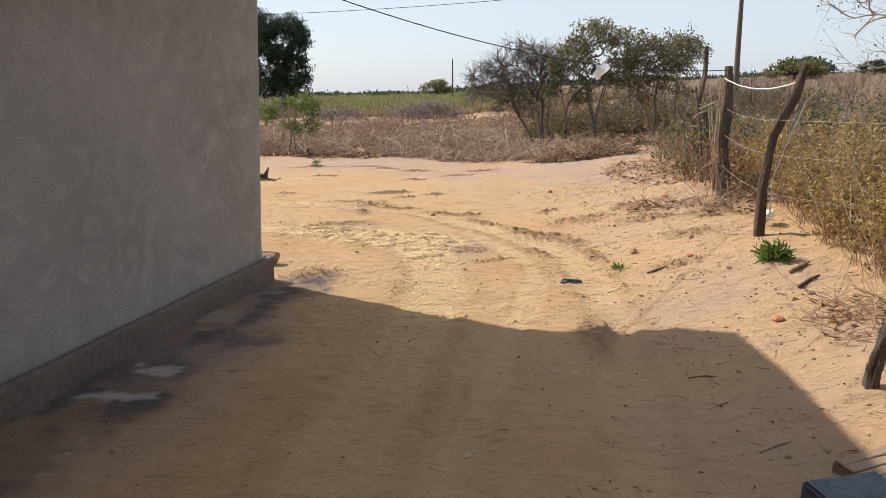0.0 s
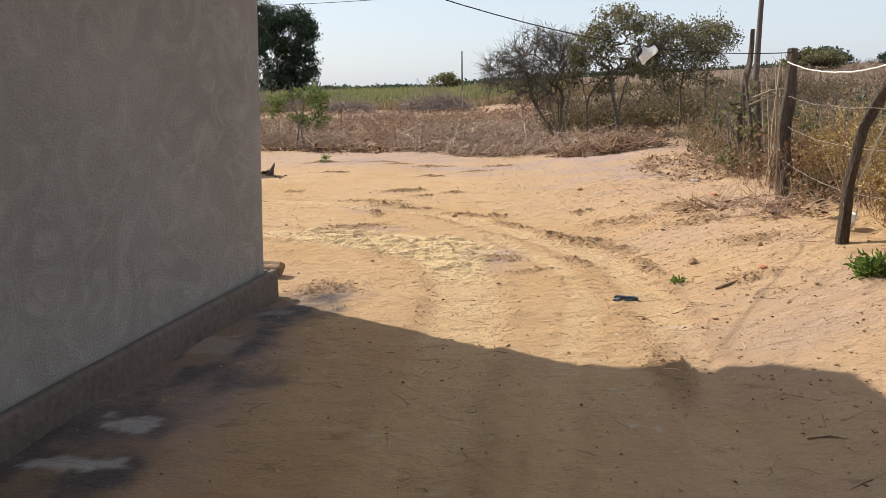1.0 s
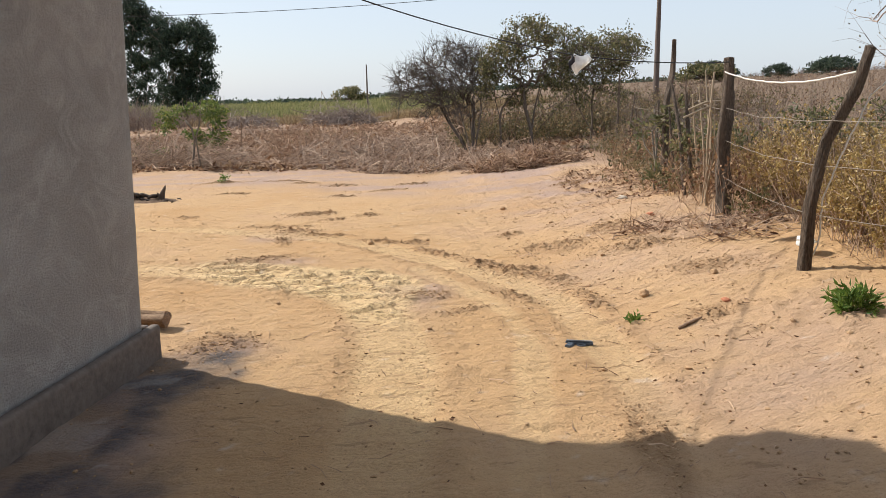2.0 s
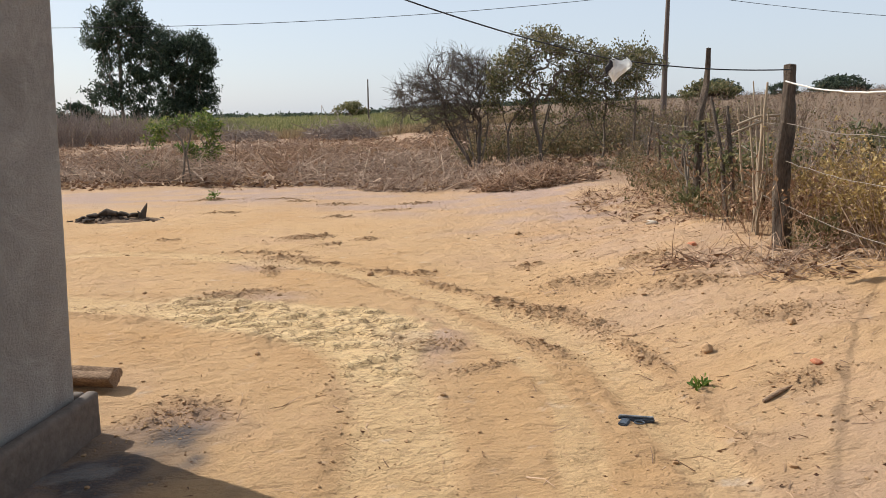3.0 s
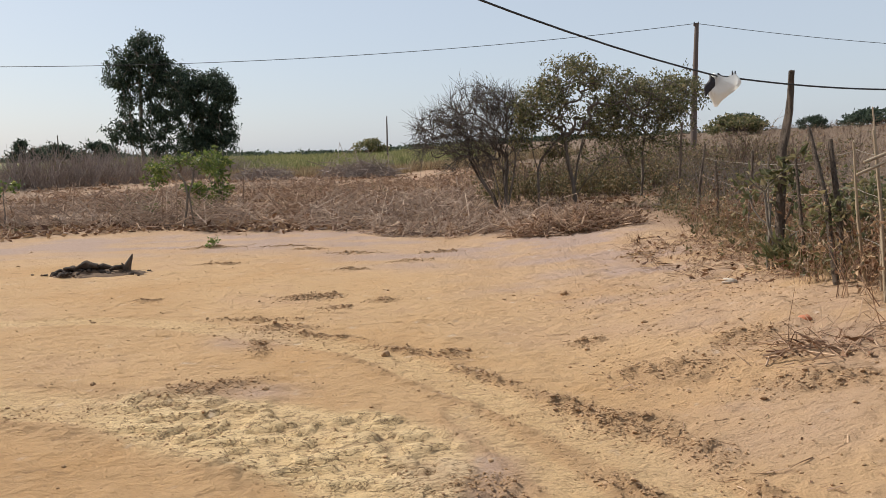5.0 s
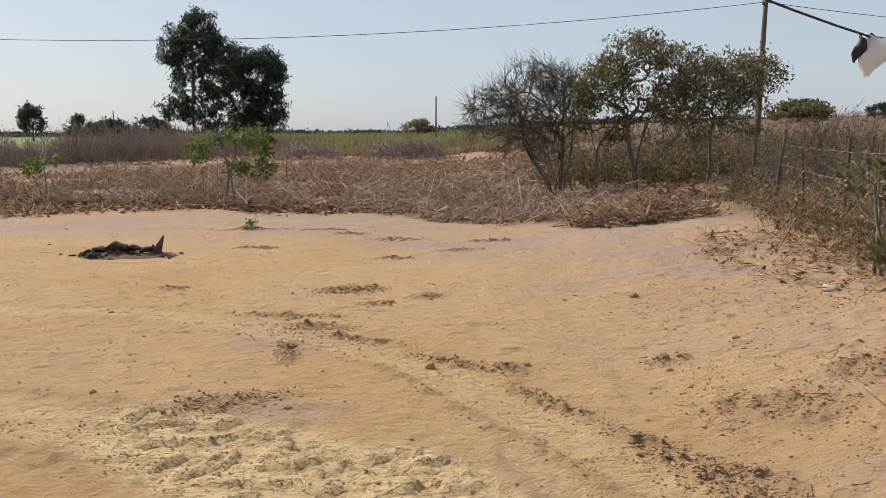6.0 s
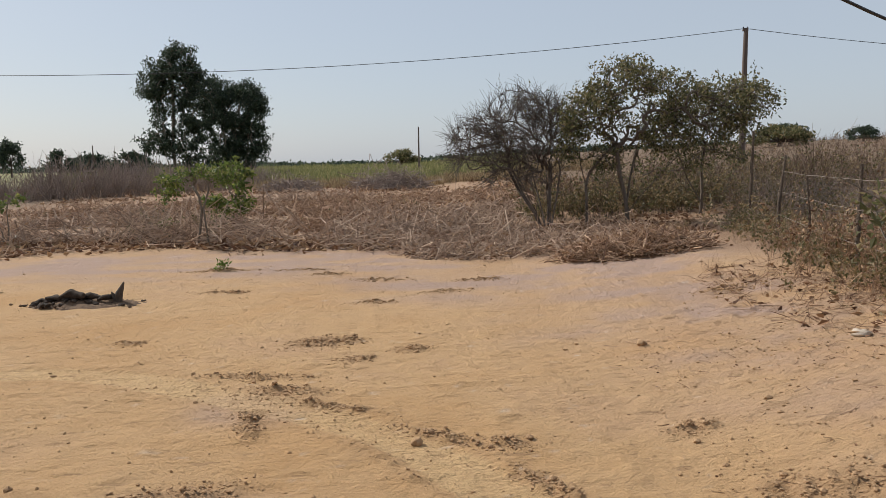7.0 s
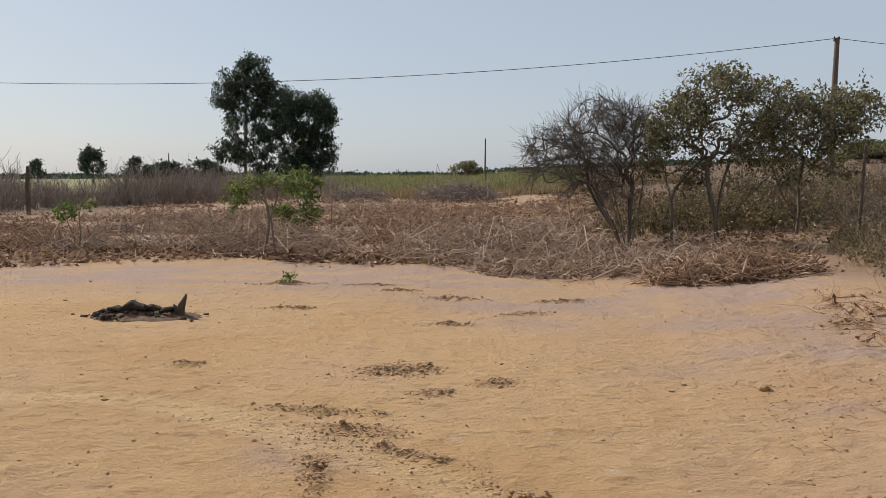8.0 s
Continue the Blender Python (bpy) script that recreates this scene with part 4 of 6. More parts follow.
for i, (x, y, tall, wide) in enumerate([(-67.5, 139.4, 7.2, 4.6), (-48.5, 115.2, 4.3, 4.2), (-44.5, 116.5, 3.9, 6.0), (-36.3, 109.3, 3.8, 6.2), (-84, 150, 5.0, 3.2), (-56, 140, 3.6, 6.0),
                                        (42.3, 85.0, 2.3, 6.0), (32.2, 66.5, 2.0, 5.0), (37.5, 63.5, 1.4, 2.6), (41.5, 61.2, 1.6, 4.0), (48, 72, 1.6, 4.0), (1.1, 205, 4.8, 10.0)]):
    round_tree((x, y), tall, wide, 100 + i, "distant rounded dark green tree", LEAF_OLIVE if i in (7, 11) else LEAF_DARK)


def far_house():
    """A low house on the rise, only its walls and roof to be seen."""
    g = float(height(103.0, 128.0))
    home = thing("far_house", "distant low house with grey walls and pale roof", "house", (106.0, 128.0, g - 1.0), -38.0)
    bm = bmesh.new()
    box(bm, -6, 6, -3, 3, 0, 1.9)
    part("wall", bm, PLASTER, home)
    bm = bmesh.new()
    rows = [[bm.verts.new((x, y, z)) for y, z in ((-3.5, 1.75), (0, 2.9), (3.5, 1.75), (3.5, 1.65), (0, 2.8), (-3.5, 1.65))] for x in (-6.5, 6.5)]
    for k in range(6):
        bm.faces.new([rows[0][k], rows[0][(k + 1) % 6], rows[1][(k + 1) % 6], rows[1][k]])
    bm.faces.new(rows[0])
    bm.faces.new(rows[1])
    bmesh.ops.recalc_face_normals(bm, faces=bm.faces[:])
    part("roof", bm, STONE_PALE, home)


far_house()


def far_woods():
    soup, rng = Soup(), np.random.default_rng(31)
    x = rng.uniform(-330, 330, 900)
    y = 300 + rng.uniform(-25, 60, 900) - 0.0004 * x * x
    h = 0.9 + 2.4 * fbm(x / 14, y / 40, 7) ** 2 * 1.6
    cnt = 34
    q = np.repeat(np.stack([x, y, land(x, y) + h * 0.42], 1), cnt, 0) + rng.normal(0, 1, (900 * cnt, 3)) * np.stack([np.full(900, 2.6), np.full(900, 2.0), h * 0.22], 1).repeat(cnt, 0)
    leaves(soup, q, rng.normal(0, 1, q.shape), rng.uniform(0.7, 1.7, len(q)), rng.uniform(0.5, 1.1, len(q)))
    tagged(part("far_woods", soup, LEAF_DARK), "low line of dark woods on the horizon", "woods", kind="stuff")


far_woods()


def scatter(n, x0, x1, y0, y1, rng, power=1.0):
    """Places in plan, thinning out with distance."""
    u = rng.uniform(0, 1, n) ** power
    return rng.uniform(x0, x1, n), y0 + (y1 - y0) * u


def litter_field():
    rng = np.random.default_rng(41)
    soup = Soup()
    n = 36000
    y = 14.5 * (62 / 14.5) ** rng.uniform(0, 1, n)
    x = rng.uniform(-0.85, 0.75, n) * (y + 2)
    edge = np.interp(x, EDGE_X, EDGE_Y) + 1.6 * (fbm(x * 0.8, y * 0.8, 15) - 0.5)
    keep = (y > edge + 0.2) & (x < 9) & (fbm(x * 0.3, y * 0.75, 43) + 0.25 * (rng.uniform(0, 1, n) - 0.5) > 0.545) & ~((x < -11 - 0.1 * y) & (y > 36))
    x, y = x[keep], y[keep]
    z = height(x, y)
    a = rng.uniform(0, 6.28, len(x))
    ln = (0.08 + 0.55 * rng.uniform(0, 1, len(x)) ** 2.2) * (1 + 0.012 * y)
    lift = np.abs(rng.normal(0, 0.08, len(x))) + 0.02
    p0 = np.stack([x, y, z + rng.uniform(0.005, 0.06, len(x))], 1)
    p1 = p0 + np.stack([np.cos(a) * ln, np.sin(a) * ln, lift * ln * 1.0], 1)
    r = rng.uniform(0.003, 0.010, len(x)) * (1 + 0.015 * y)
    sticks(soup, p0, p1, r, r * 0.5, 0.26)
    tagged(part("cut_brush_litter", soup, TWIG_LITTER), "ground strewn with cut dry twigs and stalks", "brush", kind="stuff")
    soup = Soup()
    m = 30000
    i = rng.integers(0, len(x), m)
    q = p0[i] + rng.normal(0, 0.25, (m, 3)) * np.array([1, 1, 0.0]) + np.array([0, 0, 0.02])
    q[:, 2] = height(q[:, 0], q[:, 1]) + rng.uniform(0.0, 0.05, m)
    s = 1 + 0.02 * q[:, 1]
    leaves(soup, q, rng.normal(0, 1, (m, 3)) * np.array([1, 1, 0.35]), rng.uniform(0.05, 0.15, m) * s, rng.uniform(0.025, 0.075, m) * s)
    tagged(part("dead_leaf_litter", soup, LEAF_BROWN), "dead brown leaves among the twigs", "leaf litter", kind="stuff")


litter_field()


def brush_pile(name, label, cx, cy, a, b, tall, n, seed, ln=(0.4, 1.5), rad=(0.005, 0.014), mat=TWIG_DRY, leafy=0):
    rng = np.random.default_rng(seed)
    soup = Soup()
    r = np.sqrt(rng.uniform(0, 1, n))
    w = rng.uniform(0, 6.28, n)
    x, y = cx + a * r * np.cos(w), cy + b * r * np.sin(w)
    bulk = tall * np.clip(1 - r, 0, 1) ** 0.7 * (0.5 + fbm(x * 1.4, y * 1.4, seed))
    z = height(x, y) + rng.uniform(0, 1, n) * bulk
    d = unit(rng.normal(0, 1, (n, 3)) * np.array([1, 0.8, 0.28]) + np.array([0, 0, 0.16]))
    L = rng.uniform(*ln, n)[:, None]
    p0 = np.stack([x, y, z], 1) - d * L * 0.35
    p1 = p0 + d * L
    g = height(p0[:, 0], p0[:, 1])
    p0[:, 2] = np.maximum(p0[:, 2], g + 0.004)
    p1[:, 2] = np.maximum(p1[:, 2], height(p1[:, 0], p1[:, 1]) + 0.004)
    rr = rng.uniform(*rad, n)
    sticks(soup, p0, p1, rr, rr * 0.45, 0.30, 4)
    # side twigs
    i = rng.integers(0, n, n)
    q = p0[i] + (p1[i] - p0[i]) * rng.uniform(0.3, 0.95, (n, 1))
    w2 = unit(d[i] + rng.normal(0, 0.6, (n, 3)))
    sticks(soup, q, q + w2 * rng.uniform(0.12, 0.45, (n, 1)), rr[i] * 0.5, rr[i] * 0.2, 0.08)
    tagged(part(name, soup, mat), label, "brush pile", kind="stuff")
    if leafy:
        ls = Soup()
        i = rng.integers(0, n, leafy)
        q = p0[i] + (p1[i] - p0[i]) * rng.uniform(0, 1, (leafy, 1))
        leaves(ls, q, rng.normal(0, 1, (leafy, 3)) * np.array([1, 1, 0.3]), rng.uniform(0.04, 0.10, leafy), rng.uniform(0.02, 0.05, leafy))
        tagged(part("dead_leaves", ls, LEAF_BROWN), "curled dead leaves caught in the brush pile", "leaf litter", kind="stuff")


brush_pile("brush_pile", "tangled pile of cut dry branches", 0.5, 20.4, 2.1, 1.7, 0.40, 1300, 51, (0.25, 1.1), (0.005, 0.015), leafy=2600)
brush_pile("brush_pile", "loose spread of cut branches", 2.1, 18.2, 2.1, 1.1, 0.12, 800, 52, (0.15, 0.7), (0.005, 0.013), leafy=1500)
brush_pile("brush_pile", "low heap of brown leafy cut stalks", 3.5, 16.5, 1.1, 0.6, 0.22, 900, 53, (0.15, 0.5), (0.005, 0.013), TWIG_LITTER, 4200)
brush_pile("brush_pile", "low heap of cut twigs by the sapling", -3.9, 21.3, 1.8, 1.1, 0.35, 500, 54, leafy=300)
for k, (cx, cy, a, b, tall, n) in enumerate([(-6.4, 21.4, 2.2, 0.6, 0.30, 420), (-9.6, 22.4, 2.0, 0.7, 0.32, 380), (-1.6, 23.6, 2.4, 0.8, 0.34, 460), (-7.2, 26.0, 3.2, 0.8, 0.42, 520), (-12.8, 26.5, 2.6, 0.8, 0.4, 380), (-2.0, 28.5, 3.4, 0.9, 0.45, 520), (2.6, 25.0, 2.2, 1.0, 0.4, 380), (-9.5, 31.5, 3.8, 0.9, 0.5, 480), (0.5, 34.5, 4.0, 1.0, 0.5, 460), (-5.0, 37.5, 4.5, 1.0, 0.55, 460)]):
    brush_pile("brush_windrow", "low windrow of cut dry stalks on the cleared ground", cx, cy, a, b, tall, n, 150 + k, (0.2, 0.9), (0.005, 0.012 + 0.0003 * cy), TWIG_LITTER if k % 3 else TWIG_DRY, 300)
brush_pile("brush_pile", "far heap of cut branches at the field edge", -0.4, 47.0, 2.0, 1.0, 1.0, 400, 55, (0.6, 2.2), (0.012, 0.03), TWIG_GREY)
brush_pile("brush_pile", "far dark heap of branches at the field edge", -5.6, 46.0, 1.6, 0.8, 0.7, 260, 56, (0.6, 1.6), (0.012, 0.03), TWIG_GREY)


brush_pile("brush_pile", "small heap of dry stalks at the fence foot", 3.45, 8.15, 0.5, 0.4, 0.08, 150, 57, (0.08, 0.35), (0.002, 0.005), TWIG_DRY, 120)
brush_pile("brush_pile", "few dry twigs lying on the bank", 2.85, 8.75, 0.45, 0.22, 0.05, 60, 58, (0.1, 0.4), (0.003, 0.007), TWIG_LITTER, 30)
brush_pile("brush_pile", "dry stalks fallen along the fence", 4.0, 12.6, 0.8, 2.0, 0.03, 420, 59, (0.08, 0.35), (0.002, 0.005), TWIG_LITTER, 320)
brush_pile("brush_pile", "dry stalks on the bank by the stub", 2.75, 4.5, 0.35, 0.45, 0.08, 130, 60, (0.1, 0.35), (0.002, 0.005), TWIG_LITTER, 60)


def twig_bank(name, label, xs, ys, hs, per, mat, leafmat, nleaf, seed, leaf=(0.03, 0.06), rad=0.004, spread=0.35):
    """Many upright branching weeds or shrubs at the given places."""
    rng = np.random.default_rng(seed)
    soup = Soup()
    n = len(xs)
    base = np.stack([xs, ys, height(xs, ys) - 0.02], 1)
    i = np.repeat(np.arange(n), per)
    d = unit(rng.normal(0, spread, (n * per, 3)) * np.array([1, 1, 0.3]) + np.array([0, 0, 1.0]))
    L = (hs[i] * rng.uniform(0.45, 1.05, n * per))[:, None]
    p0 = base[i] + rng.normal(0, 0.05, (n * per, 3)) * np.array([1, 1, 0])
    p1 = p0 + d * L
    r = rad * hs[i] * rng.uniform(0.7, 1.4, n * per)
    sticks(soup, p0, p1, r, r * 0.4, 0.07)
    k = n * per * 2
    j = rng.integers(0, n * per, k)
    t = rng.uniform(0.3, 0.95, (k, 1))
    q = p0[j] + (p1[j] - p0[j]) * t
    w = unit(d[j] + rng.normal(0, 0.55, (k, 3)))
    e = q + w * L[j] * rng.uniform(0.15, 0.42, (k, 1))
    sticks(soup, q, e, r[j] * 0.6, r[j] * 0.25, 0.06)
    tagged(part(name, soup, mat), label, "scrub", kind="stuff")
    if nleaf:
        ls = Soup()
        j = rng.integers(0, k, nleaf)
        p = q[j] + (e[j] - q[j]) * rng.uniform(0.2, 1.0, (nleaf, 1)) + rng.normal(0, 0.012, (nleaf, 3))
        leaves(ls, p, rng.normal(0, 1, (nleaf, 3)), rng.uniform(*leaf, nleaf), rng.uniform(*leaf, nleaf) * 0.6)
        tagged(part(name + "_leaves", ls, leafmat), "small leaves of the " + label.split(" along")[0], "scrub", kind="stuff")


def fence_x(y):
    return np.interp(y, [-2, 3.6, 6.83, 8.75, 10.1, 11.7, 16, 30], [2.15, 2.42, 3.13, 3.52, 3.85, 4.3, 5.2, 8])


R2 = np.random.default_rng(61)
# yellow weeds behind the near fence
yy = R2.uniform(4.6, 9.3, 420)
xx = fence_x(yy) + 0.45 + R2.exponential(0.75, 420)
twig_bank("yellow_weeds", "dense dry yellow weeds along the fence", xx, yy, R2.uniform(0.45, 0.95, 420), 7, TWIG_DRY, LEAF_YELLOW, 70000, 62, (0.02, 0.046))
# brown scrub by the stakes
yy = R2.uniform(8.3, 15.5, 420)
xx = fence_x(yy) + R2.normal(0.35, 0.35, 420) + R2.exponential(0.5, 420)
twig_bank("brown_scrub", "dry reddish brown scrub along the fence", xx, yy, R2.uniform(0.25, 0.8, 420), 6, TWIG_LITTER, LEAF_BROWN, 9000, 63, (0.03, 0.07))
yy = R2.uniform(9.8, 19, 300)
xx = fence_x(yy) + R2.normal(0.35, 0.4, 300)
twig_bank("mixed_scrub", "mixed green and dry scrub along the fence", xx, yy, R2.uniform(0.2, 0.62, 300), 6, TWIG_DRY, LEAF_SCRUB, 8000, 64, (0.03, 0.075))
# taller dry thicket behind, to the trees
yy = R2.uniform(9, 27, 520)
xx = fence_x(yy) + 0.9 + R2.exponential(1.6, 520)
twig_bank("dry_thicket", "tall dry brown thicket beyond the fence", xx, yy, R2.uniform(0.35, 0.85, 520), 7, TWIG_GREY, LEAF_SCRUB, 9000, 65, (0.03, 0.08))
# green undergrowth at the trees
xx, yy = R2.uniform(2.9, 7.6, 150), R2.uniform(21.3, 23.6, 150)
twig_bank("green_undergrowth", "low green undergrowth below the trees", xx, yy, R2.uniform(0.25, 1.1, 150) * (0.4 + 1.2 * fbm(xx / 0.8, yy / 0.8, 57)), 6, BARK_TREE, LEAF_SCRUB, 7000, 66, (0.05, 0.10))
xx = R2.uniform(3.6, 13.0, 420)
yy = R2.uniform(22.5, 31, 420)
twig_bank("brown_thicket", "dense brown twiggy thicket behind the trees", xx, yy, R2.uniform(0.6, 1.3, 420) * (0.4 + 1.1 * fbm(xx / 1.6, yy / 1.6, 58)), 9, TWIG_FIELD, LEAF_SCRUB, 9000, 73, (0.05, 0.10), 0.005)
# grey brown shrub belt beyond the cleared ground
xx = R2.uniform(-44, -8.5, 1100)
yy = np.interp(xx, [-44, -19.4, -12.4, -8.5], [34, 37, 45, 51]) + R2.uniform(0, 1, 1100) ** 1.5 * 11
twig_bank("grey_shrub_belt", "belt of leafless grey brown shrubs along the clearing", xx, yy, R2.uniform(0.8, 1.9, len(xx)) * (0.45 + 1.1 * fbm(xx / 3.5, yy / 5, 29)), 11, TWIG_GREY, LEAF_SCRUB, 4000, 67, (0.06, 0.14), 0.008)
# grey twigs round the saplings
xx, yy = R2.uniform(-5.6, -2.6, 34), R2.uniform(20.8, 24.5, 34)
twig_bank("grey_twigs", "dry grey twiggy regrowth round the saplings", xx, yy, R2.uniform(0.3, 0.8, 34), 9, TWIG_GREY, LEAF_SCRUB, 500, 69, (0.04, 0.09), 0.005)
xx, yy = R2.uniform(-11, 5, 60), R2.uniform(20, 34, 60)
twig_bank("stubble_shoots", "scattered cut shoots standing in the cleared brush", xx, yy, R2.uniform(0.2, 0.6, 60), 4, TWIG_LITTER, LEAF_SCRUB, 500, 70, (0.04, 0.09), 0.008)
# dry field to the east
n = 4600
yy = 9 * (120 / 9) ** R2.uniform(0, 1, n)
xx = fence_x(np.minimum(yy, 30)) + 2.0 + R2.uniform(0, 1, n) * (6 + yy * 0.75)
twig_bank("dry_field_scrub", "low dry brown scrub over the field beyond the fence", xx, yy, R2.uniform(0.25, 0.6, n) * (1 + 0.006 * yy), 6, TWIG_FIELD, LEAF_BROWN, 5000, 68, (0.05, 0.12), 0.005)


def grass(name, label, x, y, tall, wide, per, mat, seed):
    rng = np.random.default_rng(seed)
    n = len(x)
    i = np.repeat(np.arange(n), per)
    p = np.stack([x, y, height(x, y) - 0.02], 1)[i] + rng.normal(0, 0.12, (n * per, 3)) * np.array([1, 1, 0])
    d = unit(rng.normal(0, 0.35, (n * per, 3)) * np.array([1, 1, 0.2]) + np.array([0, 0, 1.0]))
    soup = Soup()
    leaves(soup, p, d, tall[i] * rng.uniform(0.6, 1.1, n * per), wide * rng.uniform(0.6, 1.3, n * per), 0.1)
    tagged(part(name, soup, mat), label, "grass", kind="stuff")


n = 7000
yy = 56 * (230 / 56) ** R2.uniform(0, 1, n)
xx = R2.uniform(-0.42, 0.16, n) * yy
grass("green_field", "green weedy field beyond the cleared ground", xx, yy, R2.uniform(0.35, 0.8, n) * (1 + yy / 200), 0.11, 7, GRASS_GREEN, 71)
n = 2500
yy = R2.uniform(50, 62, n)
xx = R2.uniform(-12, 14, n)
grass("dry_field_edge", "dry straw-coloured grass edging the green field", xx, yy, R2.uniform(0.3, 0.7, n), 0.06, 7, GRASS_DRY, 72)


# ---- fence ----
def on_ground(x, y, dz=0.0):
    return float(height(x, y)) + dz


def post(name, label, pts, radii, seed, rough=0.16, mat=WOOD_POST, category="fence post", group="fence posts"):
    soup = Soup()
    rough_tube(soup, pts, radii, 18, 44, rough * 2.3, seed)
    return tagged(part(name, soup.mesh("post", True), mat), label, category, group)


g = on_ground(3.52, 8.75)
post("fence_post", "thick dark weathered wooden fence post", [(3.53, 8.75, g - 0.3), (3.52, 8.75, g + 0.3), (3.50, 8.77, g + 0.75), (3.53, 8.79, 1.45), (3.53, 8.80, 1.84)], [0.07, 0.068, 0.06, 0.056, 0.05], 1)
g = on_ground(3.13, 6.83)
post("fence_post", "crooked leaning wooden fence post", [(3.13, 6.84, g - 0.3), (3.12, 6.83, g), (3.11, 6.80, g + 0.45), (3.15, 6.74, g + 0.9), (3.26, 6.64, 1.55), (3.31, 6.60, 1.80)], [0.042, 0.042, 0.034, 0.034, 0.036, 0.032], 2)
g = on_ground(4.25, 11.7)
post("fence_post", "thin tall dark fence post", [(4.22, 11.7, g - 0.3), (4.24, 11.72, g + 0.6), (4.28, 11.8, g + 1.2), (4.38, 11.86, 1.8), (4.38, 11.86, 2.22)], [0.05, 0.048, 0.045, 0.035, 0.03], 3)
g = on_ground(2.35, 3.72)
post("fence_post", "short broken fence post stub", [(2.34, 3.73, g - 0.2), (2.34, 3.72, g + 0.10), (2.37, 3.72, g + 0.22), (2.40, 3.72, g + 0.33)], [0.038, 0.036, 0.032, 0.022], 4)
g = on_ground(-17.2, 35.3)
post("fence_post", "far single fence post among grey shrubs", [(-17.2, 35.3, g - 0.3), (-17.2, 35.3, g + 1.0), (-17.1, 35.3, g + 1.9)], [0.09, 0.08, 0.07], 5)

stakes = [  # foot x, y, top x, y, z, radius, wood
    (3.86, 10.10, 3.93, 10.5, 1.52, 0.030, WOOD_POST), (3.74, 10.0, 3.80, 10.6, 1.62, 0.028, WOOD_POST), (3.64, 9.30, 3.66, 9.32, 1.72, 0.016, WOOD_PALE),
    (3.72, 9.45, 3.72, 9.50, 1.60, 0.014, WOOD_PALE), (3.68, 9.38, 3.62, 9.55, 1.58, 0.013, WOOD_PALE), (3.90, 9.9, 3.72, 9.9, 1.50, 0.014, WOOD_PALE),
    (3.80, 9.6, 3.86, 9.9, 1.75, 0.011, WOOD_PALE), (4.05, 10.9, 4.0, 11.1, 1.35, 0.02, WOOD_POST), (4.9, 13.5, 4.95, 13.6, 1.4, 0.03, WOOD_POST),
    (5.1, 14.8, 5.05, 14.8, 1.25, 0.022, WOOD_POST), (5.6, 16.5, 5.75, 16.6, 1.5, 0.03, WOOD_POST), (5.9, 18.0, 5.95, 18.0, 1.9, 0.035, WOOD_POST)]
for k, (x0, y0, x1, y1, z1, r, wood) in enumerate(stakes):
    g = on_ground(x0, y0)
    soup = Soup()
    m = ((x0 + x1) / 2 + 0.03 * math.sin(k * 2.3), (y0 + y1) / 2, (g + z1) / 2)
    rough_tube(soup, [(x0, y0, g - 0.15), m, (x1, y1, z1)], [r, r * 0.85, r * 0.6], 8, 14, 0.14, 20 + k)
    tagged(part("stake", soup.mesh("post", True), wood), "thin crooked pale stake stuck in the fence" if wood is WOOD_PALE else "crooked grey fence stake", "stake", "fence stakes")

soup = Soup()
rough_tube(soup, [(3.42, 9.35, 1.36), (3.60, 9.33, 1.43), (3.84, 9.34, 1.44)], [0.012, 0.013, 0.010], 7, 10, 0.1, 44)
tagged(part("rail_stick", soup.mesh("post", True), WOOD_PALE), "pale stick lashed across the stakes", "stick")
soup = Soup()
rough_tube(soup, [(3.36, 9.33, 1.28), (3.55, 9.31, 1.36), (3.70, 9.31, 1.40)], [0.010, 0.011, 0.009], 7, 10, 0.1, 45)
tagged(part("rail_stick", soup.mesh("post", True), WOOD_PALE), "pale stick lashed across the stakes", "stick")
for dx in (0.0, 0.035):
    soup = Soup()
    line = [(3.62 + dx + 0.05 * math.sin(t * 5) * t, 9.27, 1.45 - 1.05 * t) for t in np.linspace(0, 1, 12)]
    tube(soup, line, 0.007, 6)
    tagged(part("hanging_rope", soup.mesh("cable", True), WOOD_PALE), "tan rope hanging down from the stakes", "rope")


def strand(name, label, pts, radius, mat, category, sag=0.0, n=24, wobble=0.0, seed=0):
    """A wire, rope or cable hung through the given points."""
    rng = np.random.default_rng(seed)
    line = []
    for a, b in zip(pts[:-1], pts[1:]):
        for i in range(n):
            t = i / n
            p = np.array(a) + (np.array(b) - np.array(a)) * t
            p[2] -= sag * 4 * t * (1 - t)
            line.append(p + rng.normal(0, wobble, 3))
    line.append(np.array(pts[-1], float))
    soup = Soup()
    tube(soup, line, radius, 5)
    return tagged(part(name, soup.mesh("cable", True), mat), label, category)


strand("white_rope", "white rope tied between two fence posts", [(3.47, 8.74, 1.71), (3.30, 6.63, 1.66)], 0.0065, ROPE, "rope", 0.09, 20, 0.004, 1)
for k, h in enumerate((0.40, 0.74, 1.04)):
    a, b, c, d = (3.60, 4.5), (3.13, 6.79), (3.49, 8.72), (3.88, 10.1)
    pts = [(3.9, 3.0, on_ground(3.9, 3.0) + h)]
    pts += [(*b, on_ground(*b) + h), (*c, on_ground(*c) + h), (*d, on_ground(*d) + h), (4.24, 11.68, on_ground(4.24, 11.7) + h), (5.6, 16.4, on_ground(5.6, 16.4) + h)]
    strand("barbed_wire", "rusty sagging barbed fence wire", pts, 0.0026, WIRE, "wire", 0.03, 14, 0.004, 10 + k)

